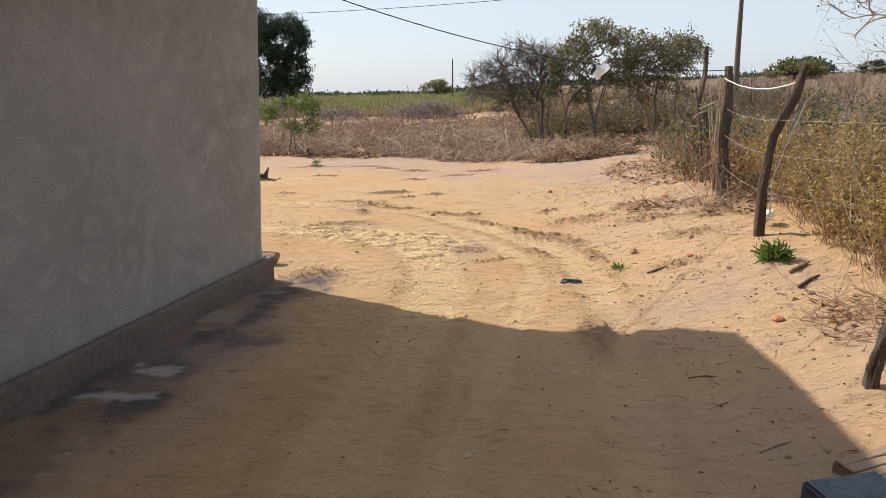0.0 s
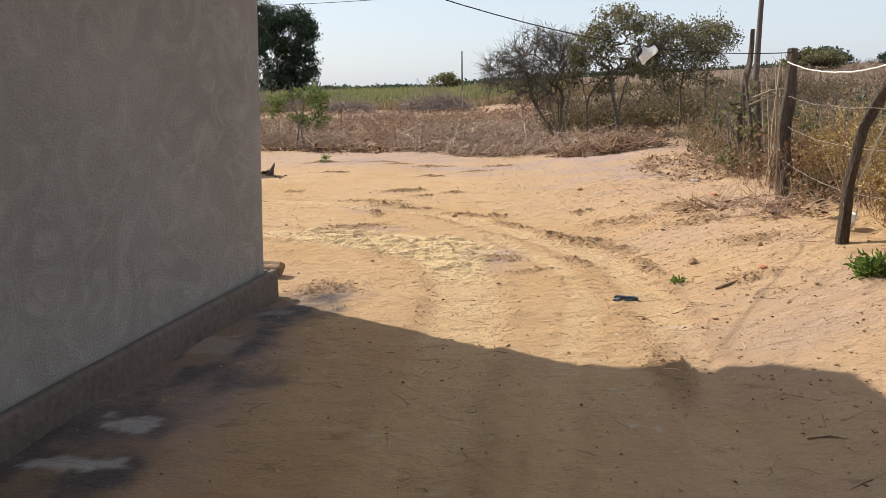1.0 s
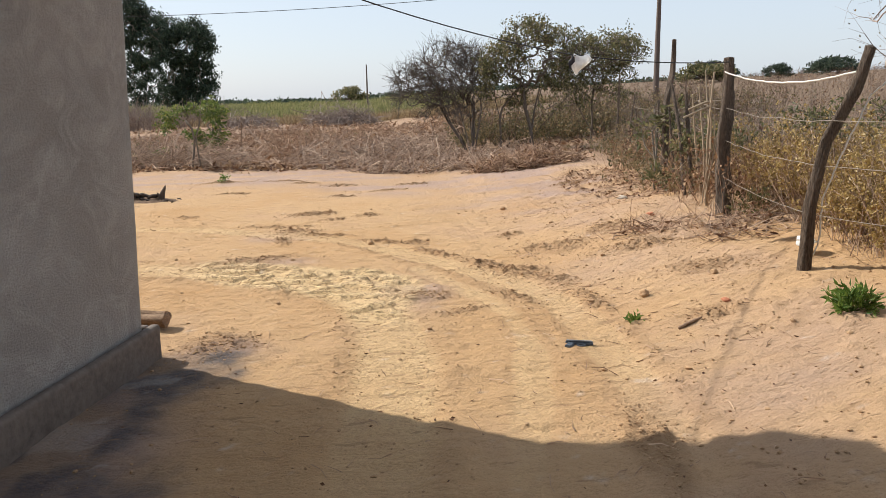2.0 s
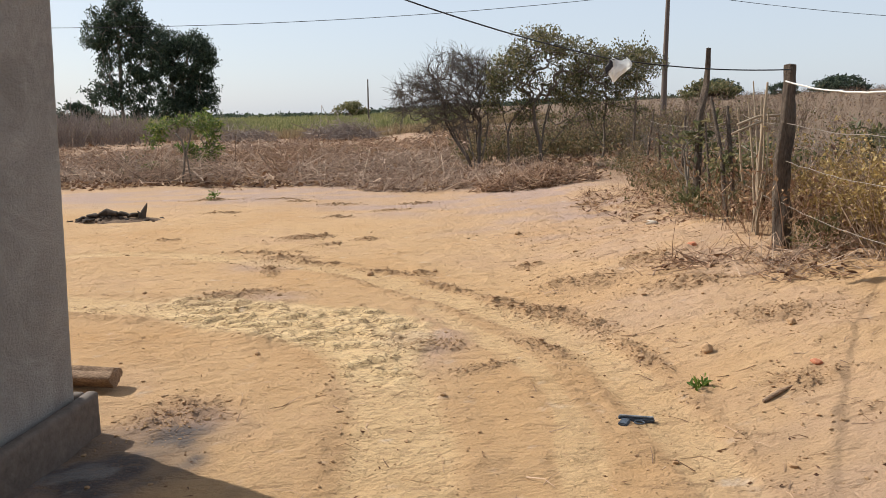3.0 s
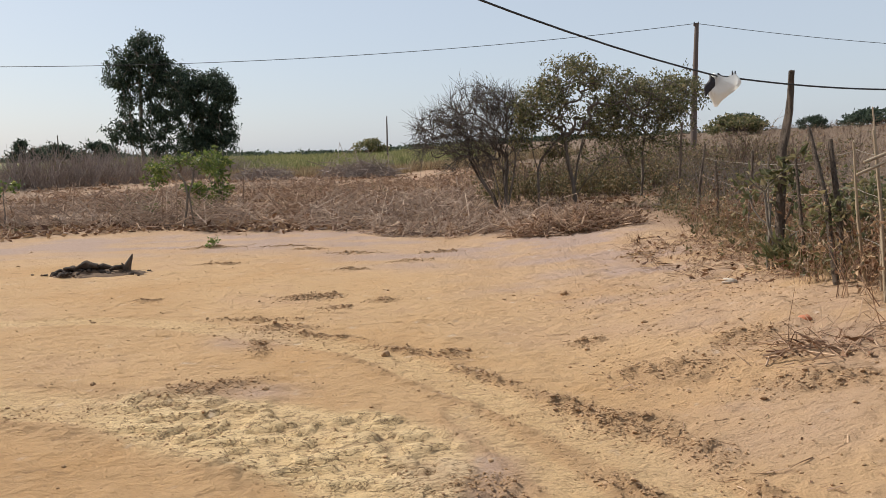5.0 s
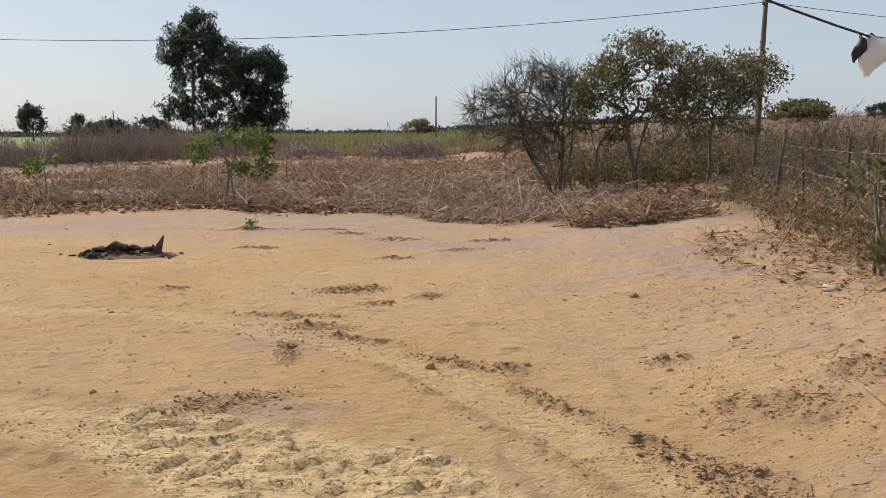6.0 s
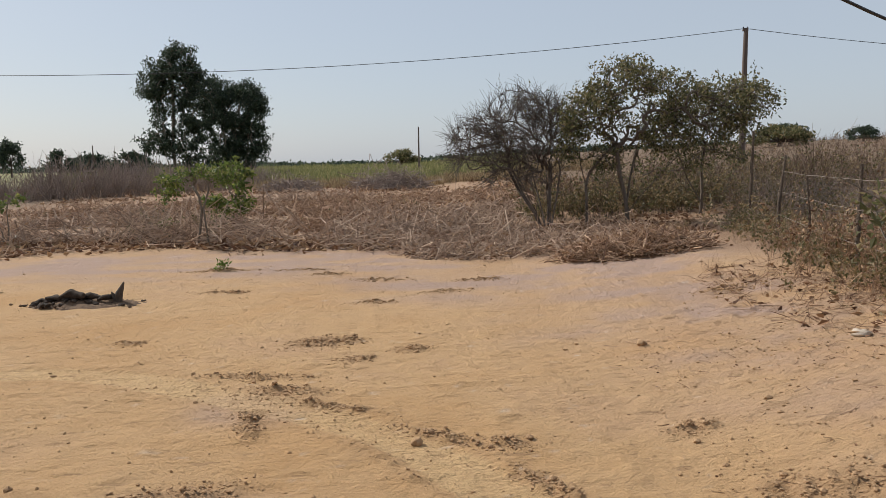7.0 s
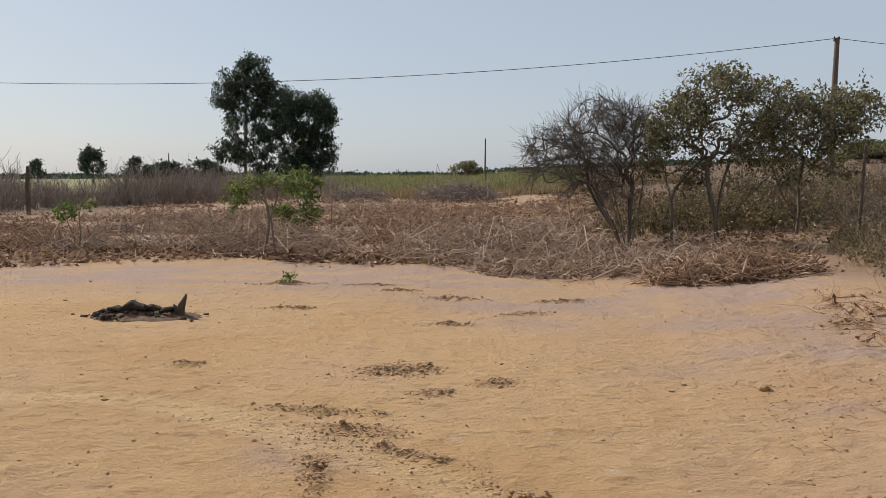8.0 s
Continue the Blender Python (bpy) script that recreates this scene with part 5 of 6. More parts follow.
strand("hanging_rope", "pale cord trailing down the crooked fence post", [(3.40, 6.52, 1.60), (3.34, 6.60, 1.50), (3.24, 6.70, 1.10), (3.17, 6.76, 0.80), (3.19, 6.78, 0.55), (3.16, 6.80, 0.40)], 0.006, ROPE, "rope", 0.01, 8, 0.003, 5)


def film_scrap():
    """A small crumpled film caught at the foot of the fence."""
    bm = bmesh.new()
    bmesh.ops.create_icosphere(bm, subdivisions=3, radius=0.06)
    for v in bm.verts:
        v.co *= 1 + 0.6 * noise.noise(v.co * 30) + 0.3 * noise.noise(v.co * 70)
        v.co.z *= 0.8
    ob = part("film_scrap", bm, BAG_WHITE)
    ob.location = (3.34, 7.15, on_ground(3.34, 7.15) + 0.10)
    tagged(ob, "crumpled pale plastic film caught in dry weeds", "scrap")


film_scrap()

# overhead cable with the bag
BAG = (2.02, 8.62, 1.88)
strand("overhead_cable", "black overhead cable sagging from the house corner to the fence", [(BAG[0] - 0.866 * s, BAG[1] - 0.5 * s, BAG[2] - 0.004 + 0.1 * s + 0.027 * s * s) for s in np.linspace(3.84, 0, 14)], 0.005, CABLE, "cable", 0.0, 3)
strand("overhead_cable", "black cable tied to the fence post", [BAG, (3.50, 8.74, 1.80)], 0.005, CABLE, "cable", 0.03, 14)


def build_bag():
    top = thing("plastic_bag", "torn white plastic bag with black lining hung on the cable", "bag", (BAG[0], BAG[1], BAG[2] - 0.015))
    top.scale = (0.66, 0.66, 0.66)
    rng = np.random.default_rng(5)
    for name, mat, cx, w, h, label in (("bag", BAG_WHITE, 0.03, 0.10, 0.24, "crumpled white film"), ("bag", BAG_BLACK, -0.06, 0.045, 0.15, "black lining flap")):
        u, v = np.meshgrid(np.linspace(0, 2 * math.pi, 26, endpoint=False), np.linspace(0, 1, 16))
        r = w * (0.55 + 0.75 * np.sin(np.pi * np.clip(v * 0.95 + 0.08, 0, 1)) ** 0.8) * (1 - 0.55 * v ** 2)
        r = r * (1 + 0.5 * (fbm(np.cos(u) * 2 + v * 3 + cx * 50, np.sin(u) * 2 + v * 2, 3) - 0.5))
        x = cx + r * np.cos(u) * 1.1 + 0.03 * np.sin(v * 5) - 0.03 * v
        y = r * np.sin(u) * 0.55
        z = 0.03 - h * v + 0.02 * np.cos(u * 2)
        ni, nj = u.shape
        idx = np.arange(ni * nj).reshape(ni, nj)
        f = np.stack([idx[:-1], np.roll(idx, -1, 1)[:-1], np.roll(idx, -1, 1)[1:], idx[1:]], -1).reshape(-1, 4)
        part(name, np_mesh("bag", np.stack([x, y, z], -1).reshape(-1, 3), f, True), mat, top, label)
    for dx in (0.10, 0.125):
        soup = Soup()
        tube(soup, [(dx, 0, -0.02), (dx + 0.006, 0, 0.03), (dx + 0.004, 0, 0.065)], [0.008, 0.007, 0.005], 6)
        part("bag_ear", soup.mesh("stem", True), BAG_BLACK, top, "twisted tied bag end")


build_bag()


# ---- utility poles and lines ----
def utility_pole(x, y, top_z, r, label, arm=False):
    g = on_ground(x, y)
    p = thing("utility_pole", label, "pole", (x, y, g))
    soup = Soup()
    rough_tube(soup, [(0, 0, -0.5), (0, 0, (top_z - g) / 2), (0.03, 0, top_z - g)], [r * 1.25, r, r * 0.75], 10, 16, 0.05, 3)
    part("pole", soup.mesh("pole", True), POLE_WOOD, p)
    if arm:
        bm = bmesh.new()
        box(bm, -0.12, 0.12, -0.05, 0.05, top_z - g - 0.14, top_z - g - 0.05)
        part("crossarm", bm, POLE_WOOD, p)
        for sx in (-0.1, 0.1):
            soup = Soup()
            tube(soup, [(sx, 0, top_z - g - 0.05), (sx, 0, top_z - g + 0.03), (sx, 0, top_z - g + 0.06)], [0.02, 0.035, 0.02], 8)
            part("insulator", soup, CABLE, p)
    return p


utility_pole(16.15, 39.7, 7.25, 0.13, "dark wooden utility pole beyond the fence", True)
utility_pole(2.38, 85.4, 5.13, 0.09, "thin distant wooden pole in the green field")
utility_pole(-40.9, 108.3, 4.45, 0.09, "thin distant wooden pole behind grey shrubs")
utility_pole(-42.0, 41.5, 7.2, 0.13, "dark wooden utility pole outside the clearing", True)
utility_pole(76.0, 39.0, 9.6, 0.13, "dark wooden utility pole on the rising field", True)
strand("power_line", "thin power line sagging between poles", [(-42.0, 41.5, 7.2), (16.05, 39.7, 7.22)], 0.014, CABLE, "power line", 1.55, 60)
strand("power_line", "thin power line running on over the field", [(16.25, 39.7, 7.22), (76.0, 39.0, 9.6)], 0.014, CABLE, "power line", 2.6, 60)

utility_pole(-50.0, 30.0, 9.2, 0.13, "tall wooden utility pole far beside the clearing", True)
utility_pole(45.0, 30.0, 10.5, 0.13, "tall wooden utility pole up the rising field", True)
strand("power_line", "thin high power line crossing over the cleared ground", [(-50.0, 30.0, 9.2), (45.0, 30.0, 10.5)], 0.010, CABLE, "power line", 2.85, 60)


# ---- saplings and plants ----
def sapling(name, label, at, stems, leaf, seed, leaf_len, leaf_wide, clumps, low=0.45):
    """A few thin stems with side twigs carrying separate clusters of leaves."""
    rng = np.random.default_rng(seed)
    top = thing(name, label, "sapling", (at[0], at[1], on_ground(*at) - 0.02))
    for k, (ox, oy, tx, ty, tz, r) in enumerate(stems):
        wood, crown = Soup(), Soup()
        pts = [(ox, oy, 0), (ox * 0.6 + tx * 0.25 + 0.03, oy, tz * 0.35), (ox * 0.3 + tx * 0.6 - 0.02, ty * 0.5, tz * 0.7), (tx, ty, tz)]
        tube(wood, pts, [r, r * 0.8, r * 0.6, r * 0.3], 6)
        for c in range(clumps):
            t = rng.uniform(low, 1.0) * 2.99
            i = int(t)
            b = np.array(pts[i]) + (np.array(pts[i + 1]) - np.array(pts[i])) * (t - i)
            a = rng.uniform(0, 6.28)
            e = b + np.array([math.cos(a), math.sin(a) * 0.8, rng.uniform(0.0, 0.6)]) * rng.uniform(0.15, 0.45) * tz / 1.5
            tube(wood, [b, (b + e) / 2 + np.array([0, 0, 0.02]), e], [r * 0.35, r * 0.25, r * 0.12], 4, cap=False)
            cnt = 16
            q = e + rng.normal(0, 0.085 * tz / 1.5, (cnt, 3))
            leaves(crown, q, rng.normal(0, 1, (cnt, 3)) + np.array([0, 0, -0.3]), rng.uniform(0.6, 1.1, cnt) * leaf_len, rng.uniform(0.6, 1.1, cnt) * leaf_wide)
        part("stem", wood, BARK_GREY, top)
        part("foliage", crown, leaf, top)
    return top


shaped_tree("sapling", "young tree with forked stem and a flat leafy top", (-3.65, 20.3),
            [[(-0.12, 0, -0.02), (-0.05, 0, 0.35), (0.0, 0, 0.7), (-0.04, 0, 0.98)], [(0.10, 0, 0), (0.06, 0, 0.4), (0.03, 0, 0.75), (0.12, 0, 1.0)]],
            [((-0.4, 0, 1.28), (0.42, 0.4, 0.22), 20), ((0.25, 0.1, 1.35), (0.45, 0.4, 0.2), 18), ((-0.65, 0, 1.02), (0.2, 0.25, 0.16), 6)],
            BARK_GREY, LEAF_FRESH, 81, 0.12, 0.006, (2, 0.18, 0.003), 8, 0.055, 0.085, 0.042, 0.3, 0.42, 1.0, "sapling")
shaped_tree("sapling", "yellow-green leafy young tree", (-4.05, 25.0),
            [[(0, 0, 0), (0.02, 0, 0.3), (0.0, 0, 0.6), (0.05, 0, 1.0)], [(0, 0, 0.05), (-0.25, 0, 0.3), (-0.4, 0, 0.5)]],
            [((0.12, 0, 1.15), (0.36, 0.35, 0.45), 26), ((-0.3, 0, 0.5), (0.42, 0.35, 0.3), 16), ((0.25, 0, 0.55), (0.3, 0.3, 0.35), 10)],
            BARK_GREY, LEAF_FRESH, 82, 0.14, 0.006, (2, 0.18, 0.003), 5, 0.06, 0.15, 0.08, 0.3, 0.42, 0.9, "sapling")
sapling("sapling", "small sapling with a tuft of bright leaves", (-7.65, 21.0), [(0, 0, 0.12, 0, 1.05, 0.015), (-0.05, 0, -0.25, 0, 0.9, 0.014)], LEAF_FRESH, 83, 0.11, 0.07, 6, 0.75)
sapling("sapling", "low yellow-green seedling in the cut brush", (-4.9, 22.3), [(0, 0, 0.1, 0, 0.35, 0.01), (0, 0, -0.15, 0, 0.3, 0.01)], LEAF_FRESH, 84, 0.12, 0.06, 9, 0.3)


def rosette(name, label, at, tall, wide, n, leaf, seed, leaf_len, leaf_wide):
    rng = np.random.default_rng(seed)
    top = thing(name, label, "plant", (at[0], at[1], on_ground(*at) - 0.01))
    stem, fol = Soup(), Soup()
    a, e = rng.uniform(0, 6.28, n), rng.uniform(0.25, 1.4, n)
    d = np.stack([np.cos(a) * np.cos(e), np.sin(a) * np.cos(e), np.sin(e)], 1)
    tip = d * np.array([wide, wide, tall]) * rng.uniform(0.6, 1.0, (n, 1))
    sticks(stem, np.zeros((n, 3)) + rng.normal(0, 0.01, (n, 3)), tip, 0.003, 0.0015, 0.1)
    q = np.repeat(tip, 9, 0) * rng.uniform(0.55, 1.05, (n * 9, 1)) + rng.normal(0, 0.02, (n * 9, 3))
    leaves(fol, q, np.repeat(d, 9, 0) + rng.normal(0, 0.6, (n * 9, 3)), rng.uniform(0.6, 1.1, n * 9) * leaf_len, rng.uniform(0.6, 1.1, n * 9) * leaf_wide)
    part("stem", stem, LEAF_WEED, top)
    part("foliage", fol, leaf, top)


rosette("weed_plant", "bright green bushy weed on the bank", (2.86, 5.95), 0.16, 0.17, 36, LEAF_WEED, 91, 0.065, 0.022)
rosette("weed_plant", "small green seedling on bare earth", (1.80, 6.67), 0.05, 0.06, 5, LEAF_WEED, 92, 0.05, 0.025)
rosette("weed_plant", "tiny seedling by the scuffed earth", (-2.45, 16.7), 0.14, 0.14, 8, LEAF_WEED, 93, 0.06, 0.03)
rosette("weed_plant", "sprawling green weed at the fence foot", (4.05, 11.2), 0.35, 0.35, 20, LEAF_OLIVE, 94, 0.12, 0.05)
rosette("weed_plant", "low green weed by the fence post", (3.72, 8.5), 0.32, 0.28, 40, LEAF_SCRUB, 95, 0.05, 0.025)
tree("green_bush", "green leafy bush grown round the thin fence post", (4.12, 11.6), [((0.1, 0, 1.0), 0.85, 0.02, (0, 0)), ((-0.15, 0.1, 1.0), 0.8, 0.018, (-0.05, 0)), ((0.25, 0.2, 1.0), 0.7, 0.015, (0.05, 0.1))],
     LEAF_OLIVE, BARK_GREY, 0.11, 0.055, 20, 1, 15, 0.6, 0.05, (2, 4), 0.09, 0.4)
tree("green_bush", "dark green bush behind the stakes", (4.35, 10.4), [((0.1, 0, 1.0), 0.5, 0.02, (0, 0)), ((-0.3, 0.1, 1.0), 0.45, 0.018, (-0.05, 0)), ((0.6, 0.2, 1.0), 0.5, 0.015, (0.05, 0.1))],
     LEAF_OLIVE, BARK_GREY, 0.08, 0.04, 12, 2, 16, 0.5, 0.1, (2, 4), 0.10, 0.4)
shaped_tree("bare_tree", "thin pale nearly leafless small tree beyond the fence", (5.6, 8.0),
            [[(0, 0, 0), (-0.05, 0, 0.5), (-0.15, 0, 1.0), (-0.3, 0, 1.4)], [(0, 0, 0.1), (0.15, 0.1, 0.7), (0.1, 0.2, 1.3)]],
            [((-0.55, 0, 2.0), (0.95, 0.8, 0.75), 130), ((0.2, 0.1, 2.2), (0.7, 0.7, 0.7), 60)],
            TWIG_GREY, LEAF_SCRUB, 17, 0.14, 0.0032, (2, 0.32, 0.0018), 1, 0.03, 0.035, 0.02, 0.3, 0.38, 0.6)
shaped_tree("green_bush", "low olive-leaved bush among the yellow weeds", (5.3, 9.2),
            [[(0, 0, 0), (0.02, 0, 0.25), (0.0, 0, 0.45)], [(0, 0, 0.05), (-0.3, 0, 0.3), (-0.5, 0, 0.5)], [(0, 0, 0.05), (0.3, 0.1, 0.3), (0.5, 0.1, 0.5)]],
            [((0, 0, 0.75), (0.95, 0.6, 0.32), 90)],
            BARK_GREY, LEAF_OLIVE, 18, 0.12, 0.004, (2, 0.16, 0.0025), 6, 0.05, 0.07, 0.032, 0.3, 0.42, 0.7, "bush")


# ---- things on the ground ----
def log_thing():
    soup = Soup()
    g = on_ground(-1.6, 7.62)
    for dy, dz, r, seed in ((0.0, 0.052, 0.052, 7), (0.04, 0.055, 0.050, 8)):
        rough_tube(soup, [(-2.9, 7.75 + dy, g + dz), (-2.2, 7.56 + dy, g + dz), (-1.36 - dz * 0.4, 7.33 + dy, g + dz)], [r, r, r * 0.96], 16, 40, 0.34, seed)
    tagged(part("log", soup.mesh("log", True), WOOD_LOG), "short cracked cut log lying behind the house corner", "log")


log_thing()


def lumps(soup, x, y, size, rng, squash=0.7):
    """Many uneven clods of 20 faces, half sunk in the ground."""
    bm = bmesh.new()
    bmesh.ops.create_icosphere(bm, subdivisions=1, radius=1.0)
    v = np.array([q.co[:] for q in bm.verts])
    f = np.array([[q.index for q in fc.verts] for fc in bm.faces])
    bm.free()
    n, k = len(x), len(v)
    shape = np.stack([rng.uniform(0.8, 1.4, n), rng.uniform(0.8, 1.3, n), np.full(n, squash)], 1)
    centre = np.stack([x, y, height(x, y) + size * 0.25], 1)
    p = v[None] * rng.uniform(0.7, 1.25, (n, k, 1)) * size[:, None, None] * shape[:, None, :] + centre[:, None, :]
    soup.add(p.reshape(-1, 3), (f[None] + (np.arange(n) * k)[:, None, None]).reshape(-1, 3))


def loose_clods():
    rng = np.random.default_rng(101)
    xs, ys, ss = [], [], []
    for cx, cy, a, b, turn in CRUMBS:
        n = min(620, int(90 + 620 * a * b / 0.12))
        u, v = rng.normal(0, 0.48, n) * a, rng.normal(0, 0.48, n) * b
        c, s = math.cos(radians(turn)), math.sin(radians(turn))
        xs.append(cx + u * c - v * s)
        ys.append(cy + u * s + v * c)
        ss.append((0.0035 + 0.0075 * rng.uniform(0, 1, n) ** 2.2) * (0.45 + 0.055 * cy) * np.where(rng.uniform(0, 1, n) > 0.05, 1, 1.8))
    for path, width in ((TRACK_OUTER, 0.30), (TRACK_INNER, 0.36)):
        line = np.array(path)[20:-20]
        q = line[rng.integers(0, len(line), 900)]
        xs.append(q[:, 0] + rng.normal(0, 0.05, 900) + rng.choice([-1, 1], 900) * width * rng.uniform(0.4, 1.0, 900))
        ys.append(q[:, 1] + rng.normal(0, 0.08, 900))
        ss.append(rng.uniform(0.003, 0.009, 900) * (0.45 + 0.055 * q[:, 1]))
    xs += [rng.uniform(-5.5, 4.2, 2600), rng.uniform(1.6, 3.6, 1500)]
    ys += [rng.uniform(2.6, 17.5, 2600), rng.uniform(2.8, 12, 1500)]
    ss.append((0.003 + 0.009 * rng.uniform(0, 1, 4100) ** 2) * np.where(rng.uniform(0, 1, 4100) > 0.03, 1, 2.0))
    soup = Soup()
    lumps(soup, np.concatenate(xs), np.concatenate(ys), np.concatenate(ss), rng)
    tagged(part("loose_clods", soup, CLOD), "loose crumbs and clods of orange earth", "clods", kind="stuff")


loose_clods()


def stone(name, label, at, size, mat, seed, squash=0.55):
    bm = bmesh.new()
    bmesh.ops.create_icosphere(bm, subdivisions=3, radius=size)
    for v in bm.verts:
        v.co *= 1 + 0.35 * noise.noise(v.co / size * 1.3 + Vector((seed, 0, 0)))
        v.co.z *= squash
    for f in bm.faces:
        f.smooth = True
    ob = part(name, bm, mat)
    ob.location = (at[0], at[1], on_ground(*at) + size * squash * 0.6)
    tagged(ob, label, "stone")


stone("stone", "rounded brown stone on the track edge", (2.056, 7.10), 0.034, CLOD, 1, 0.9)
stone("stone", "pale flat stone by the scrub", (3.47, 11.25), 0.065, STONE_PALE, 2, 0.5)
stone("stone", "small brown stone on the bank", (2.62, 7.15), 0.026, CLOD, 3, 0.9)
stone("stone", "dark clod on bare earth", (1.99, 11.76), 0.035, CLOD, 4, 0.8)
stone("stone", "dark clod on bare earth", (0.15, 9.98), 0.03, CLOD, 5, 0.8)
stone("brick_fragment", "piece of red clay brick on the bank", (2.43, 6.62), 0.03, BRICK_RED, 6, 0.45)
stone("brick_fragment", "piece of red clay brick by the fence", (3.05, 9.35), 0.04, BRICK_RED, 7, 0.5)
stone("brick_fragment", "broken orange brick near the fence stub", (2.35, 4.75), 0.032, BRICK_RED, 8, 0.6)


def stick_thing(label, a, b, r, seed, mat=WOOD_POST):
    soup = Soup()
    m = ((a[0] + b[0]) / 2 + 0.02, (a[1] + b[1]) / 2 + 0.02)
    rough_tube(soup, [(*a, on_ground(*a) + r), (*m, on_ground(*m) + r * 1.2), (*b, on_ground(*b) + r)], [r, r * 1.1, r * 0.6], 8, 12, 0.15, seed)
    tagged(part("stick", soup.mesh("post", True), mat), label, "stick", "sticks on the ground")


stick_thing("short dry stick on bare earth", (1.98, 6.36), (2.16, 6.42), 0.011, 61, WOOD_LOG)
stick_thing("dark twig on the bank", (2.72, 5.25), (2.95, 5.42), 0.012, 62)
stick_thing("short dry branch by the weed", (2.80, 5.55), (3.02, 5.72), 0.016, 63, WOOD_LOG)
stick_thing("dry twig on the shaded earth", (1.62, 3.32), (1.78, 3.37), 0.004, 64, WOOD_LOG)
stick_thing("thin twig in the shade", (1.6, 4.2), (1.74, 4.15), 0.004, 65, WOOD_LOG)


def gadget():
    """A broken dark plastic tool: long body, bent grip, ring guard."""
    g = on_ground(1.35, 6.42)
    top = thing("plastic_scrap", "broken dark blue-grey plastic piece on the track", "scrap", (1.35, 6.42, g + 0.004), -20)
    bm = bmesh.new()
    box(bm, -0.09, 0.085, -0.012, 0.018, 0.0, 0.022)
    bmesh.ops.bevel(bm, geom=bm.edges[:], offset=0.005, segments=2, affect="EDGES")
    part("body", bm, PLASTIC_DARK, top)
    bm = bmesh.new()
    box(bm, -0.022, 0.022, -0.085, -0.014, 0.0, 0.02)
    bmesh.ops.bevel(bm, geom=bm.edges[:], offset=0.005, segments=2, affect="EDGES")
    bmesh.ops.transform(bm, matrix=pose(-0.045, 0, 0, 0, 0, -18), verts=bm.verts[:])
    part("grip", bm, PLASTIC_DARK, top)
    bm = bmesh.new()
    box(bm, -0.085, 0.08, -0.004, 0.008, 0.0225, 0.031)
    bmesh.ops.bevel(bm, geom=bm.edges[:], offset=0.003, segments=2, affect="EDGES")
    part("ridge", bm, PLASTIC_GREY, top, "paler grey plastic ridge")
    soup = Soup()
    tube(soup, [(0.012 + 0.024 * math.cos(w), -0.03 + 0.018 * math.sin(w), 0.01) for w in np.linspace(0, 6.28, 15)], 0.004, 6)
    part("guard", soup, PLASTIC_DARK, top)


gadget()


def burnt_stump():
    x, y = -3.45, 14.45
    g = on_ground(x, y)
    top = thing("burnt_stump", "charred stump remains in a low ash heap", "stump", (x, y, g))
    rng = np.random.default_rng(9)
    u, v = np.meshgrid(np.linspace(-1, 1, 48), np.linspace(-1, 1, 26))
    r = np.hypot(u, v)
    z = 0.075 * np.clip(1 - r, 0, 1) ** 0.8 * (0.3 + 1.5 * fbm(u * 4, v * 3, 3)) + 0.06 * (fbm(u * 12, v * 8, 4) - 0.5) * (r < 1) - 0.02
    idx = np.arange(u.size).reshape(u.shape)
    f = np.stack([idx[:-1, :-1], idx[:-1, 1:], idx[1:, 1:], idx[1:, :-1]], -1).reshape(-1, 4)
    keep = (r < 1.02)[:-1, :-1].ravel()
    part("mound", np_mesh("mound", np.stack([u * 0.72, v * 0.30, z], -1).reshape(-1, 3), f[keep], True), ASH, top, "low mound of ash and burnt soil")
    for k, (px, pz, ln, tilt, rad) in enumerate([(-0.12, 0.07, 0.30, 12, 0.055), (-0.33, 0.03, 0.22, -14, 0.038), (0.08, 0.05, 0.22, -5, 0.038), (0.24, 0.03, 0.18, 20, 0.03), (-0.5, 0.0, 0.16, 8, 0.022)]):
        soup = Soup()
        pz += 0.035
        c, s = math.cos(radians(tilt)), math.sin(radians(tilt))
        rough_tube(soup, [(px - ln / 2 * c, rng.normal(0, 0.04), pz - ln / 4 * s), (px, rng.normal(0, 0.03), pz + 0.015), (px + ln / 2 * c, rng.normal(0, 0.05), pz + ln / 4 * s)], [rad * 0.35, rad, rad * 0.5], 9, 14, 0.55, 70 + k)
        part("charred_piece", soup.mesh("post", True), CHAR, top, "black charred wood")
    for mat, count, top_size, lift, text in ((CHAR, 70, 0.045, 0.05, "broken black charcoal lumps"), (ASH, 110, 0.028, 0.02, "burnt crumbs of soil")):
        soup = Soup()
        u, w = rng.normal(-0.1, 0.30, count), rng.normal(0, 0.10, count)
        lumps(soup, x + u, y + w, rng.uniform(0.012, top_size, count), rng, 0.8)
        soup.v = [q + np.array([-x, -y, -g]) + np.array([0, 0, lift]) * np.exp(-((q[:, :1] - x + 0.1) / 0.35) ** 2) for q in soup.v]
        tagged(part("charcoal", soup, mat, top, text), kind="stuff")
    soup = Soup()
    rough_tube(soup, [(0.36, 0, 0.0), (0.38, 0, 0.10), (0.44, 0, 0.24)], [0.05, 0.045, 0.008], 8, 10, 0.2, 77)
    rough_tube(soup, [(0.36, 0, 0.0), (0.33, 0, 0.08), (0.30, 0, 0.13)], [0.04, 0.03, 0.008], 8, 8, 0.2, 78)
    part("snag", soup.mesh("post", True), BARK_DARK, top, "split upright stump snag")


burnt_stump()


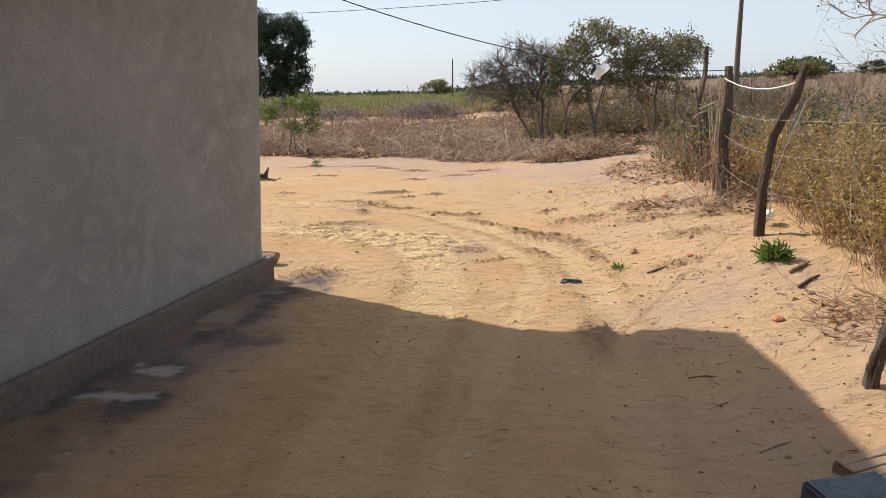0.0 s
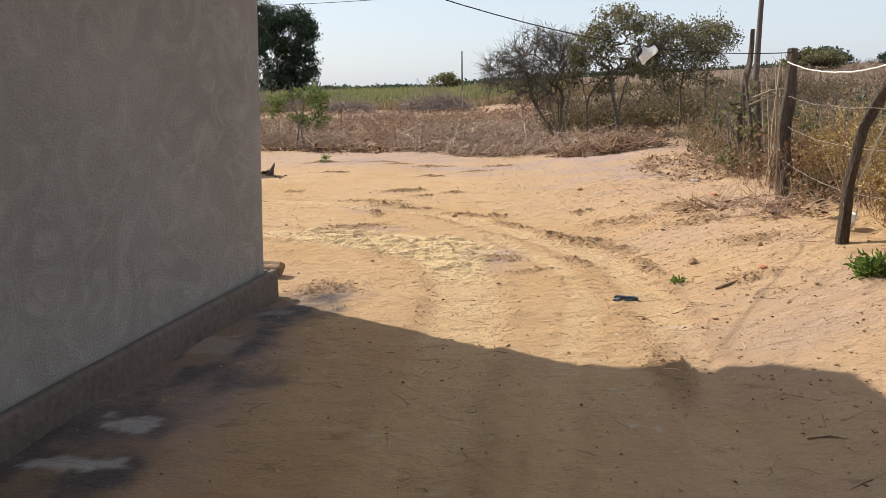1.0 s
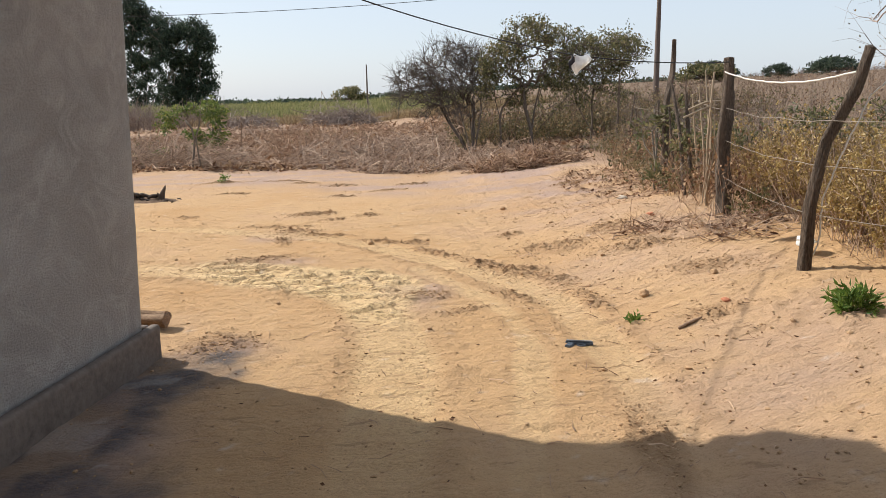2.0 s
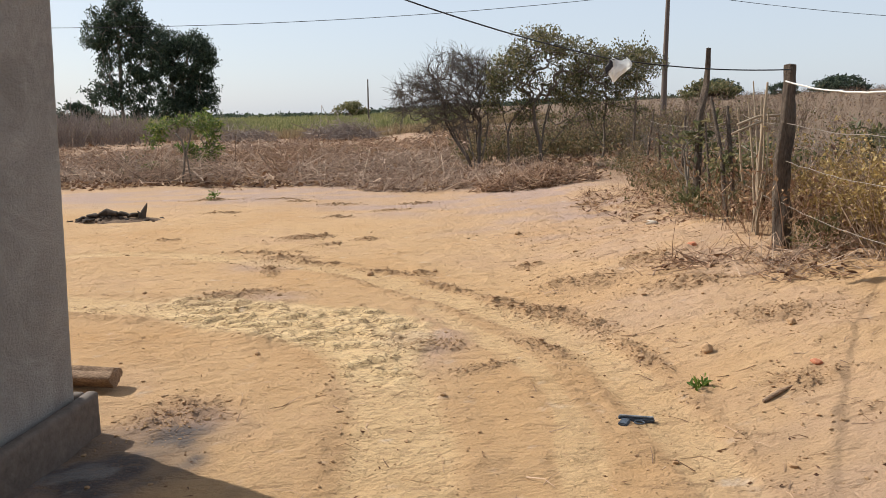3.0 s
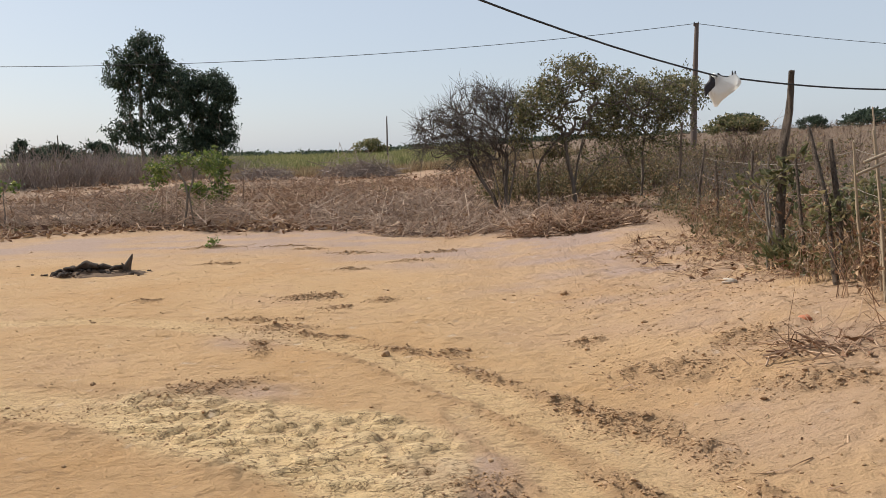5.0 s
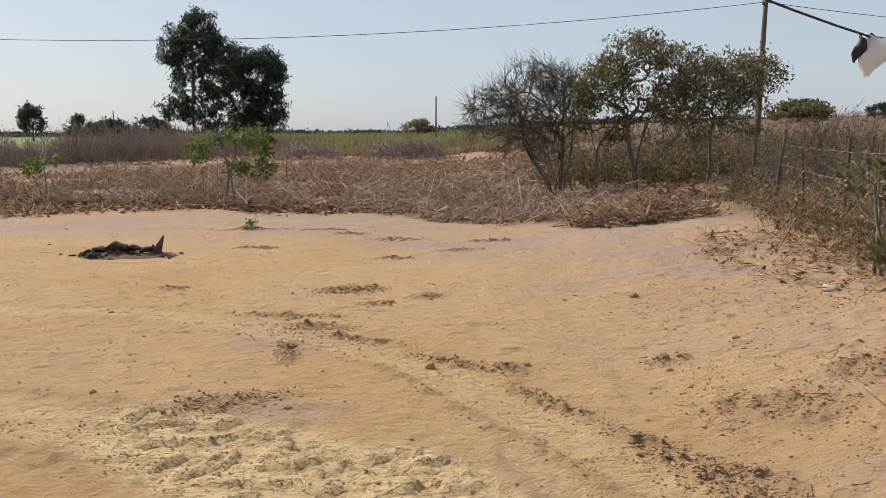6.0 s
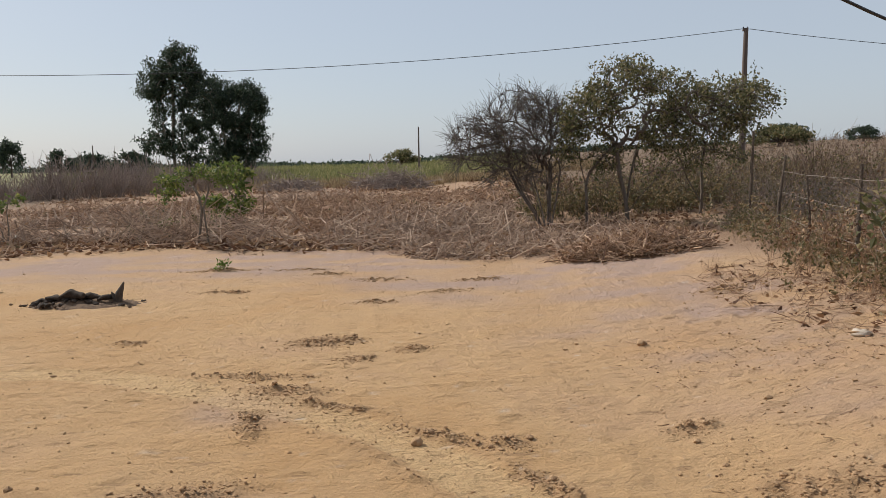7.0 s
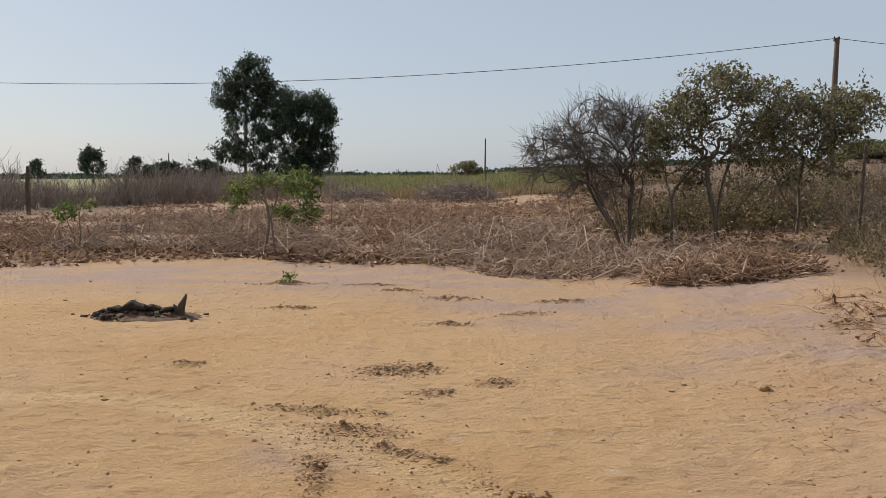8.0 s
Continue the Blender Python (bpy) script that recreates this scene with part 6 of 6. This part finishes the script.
def block_and_boards():
    g = on_ground(1.8, 3.0)
    top = thing("concrete_block", "dark blue-grey weathered block on shaded earth", "block", (1.75, 2.80, g - 0.01), 12)
    bm = bmesh.new()
    box(bm, -0.17, 0.17, -0.10, 0.10, -0.01, 0.12)
    bmesh.ops.bevel(bm, geom=bm.edges[:], offset=0.012, segments=2, affect="EDGES")
    bmesh.ops.subdivide_edges(bm, edges=bm.edges[:], cuts=2, use_grid_fill=True)
    for v in bm.verts:
        v.co += Vector((noise.noise(v.co * 14), noise.noise(v.co * 14 + Vector((3, 1, 2))), noise.noise(v.co * 11))) * 0.006
    part("block", bm, BLOCK_BLUE, top)
    pallet = thing("board_stack", "small stack of old brown boards on the ground", "boards", (1.98, 3.04, g + 0.03), 20)
    for k in range(4):
        bm = bmesh.new()
        box(bm, -0.16, 0.16, -0.025, 0.025, 0.0, 0.016)
        bmesh.ops.bevel(bm, geom=bm.edges[:], offset=0.004, segments=1, affect="EDGES")
        ob = part("board", bm, WOOD_SLAT, pallet)
        ob.matrix_local = pose(0.01 * k, -0.085 + 0.057 * k, 0.02, 3, 0, 2 * (k % 2))
    for k in (-0.11, 0.11):
        bm = bmesh.new()
        box(bm, k - 0.02, k + 0.02, -0.11, 0.11, -0.045, 0.017)
        part("bearer", bm, WOOD_SLAT, pallet)


block_and_boards()


def ground_debris():
    """Bits of twig and leaf strewn over the bank and the shaded earth."""
    rng = np.random.default_rng(111)
    n = 520
    x = np.concatenate([rng.uniform(1.5, 3.6, 380), rng.uniform(-1.0, 2.4, 140)])
    y = np.concatenate([rng.uniform(2.7, 12.0, 380), rng.uniform(2.7, 7.0, 140)])
    a, ln = rng.uniform(0, 6.28, n), rng.uniform(0.03, 0.16, n)
    p0 = np.stack([x, y, height(x, y) + 0.004], 1)
    x1, y1 = x + np.cos(a) * ln, y + np.sin(a) * ln
    p1 = np.stack([x1, y1, height(x1, y1) + 0.008], 1)
    soup = Soup()
    sticks(soup, p0, p1, rng.uniform(0.0015, 0.004, n), 0.001, 0.08)
    tagged(part("twig_debris", soup, TWIG_LITTER), "small broken twigs strewn on the earth", "debris", kind="stuff")
    m = 900
    x = np.concatenate([rng.uniform(1.4, 3.7, 650), rng.uniform(-1.2, 2.4, 250)])
    y = np.concatenate([rng.uniform(2.7, 12.5, 650), rng.uniform(2.7, 7.5, 250)])
    soup = Soup()
    leaves(soup, np.stack([x, y, height(x, y) + 0.006], 1), rng.normal(0, 1, (m, 3)) * np.array([1, 1, 0.06]), rng.uniform(0.01, 0.034, m), rng.uniform(0.006, 0.016, m), 0.1)
    tagged(part("leaf_debris", soup, LEAF_BROWN), "dry leaf scraps strewn on the earth", "debris", kind="stuff")


ground_debris()
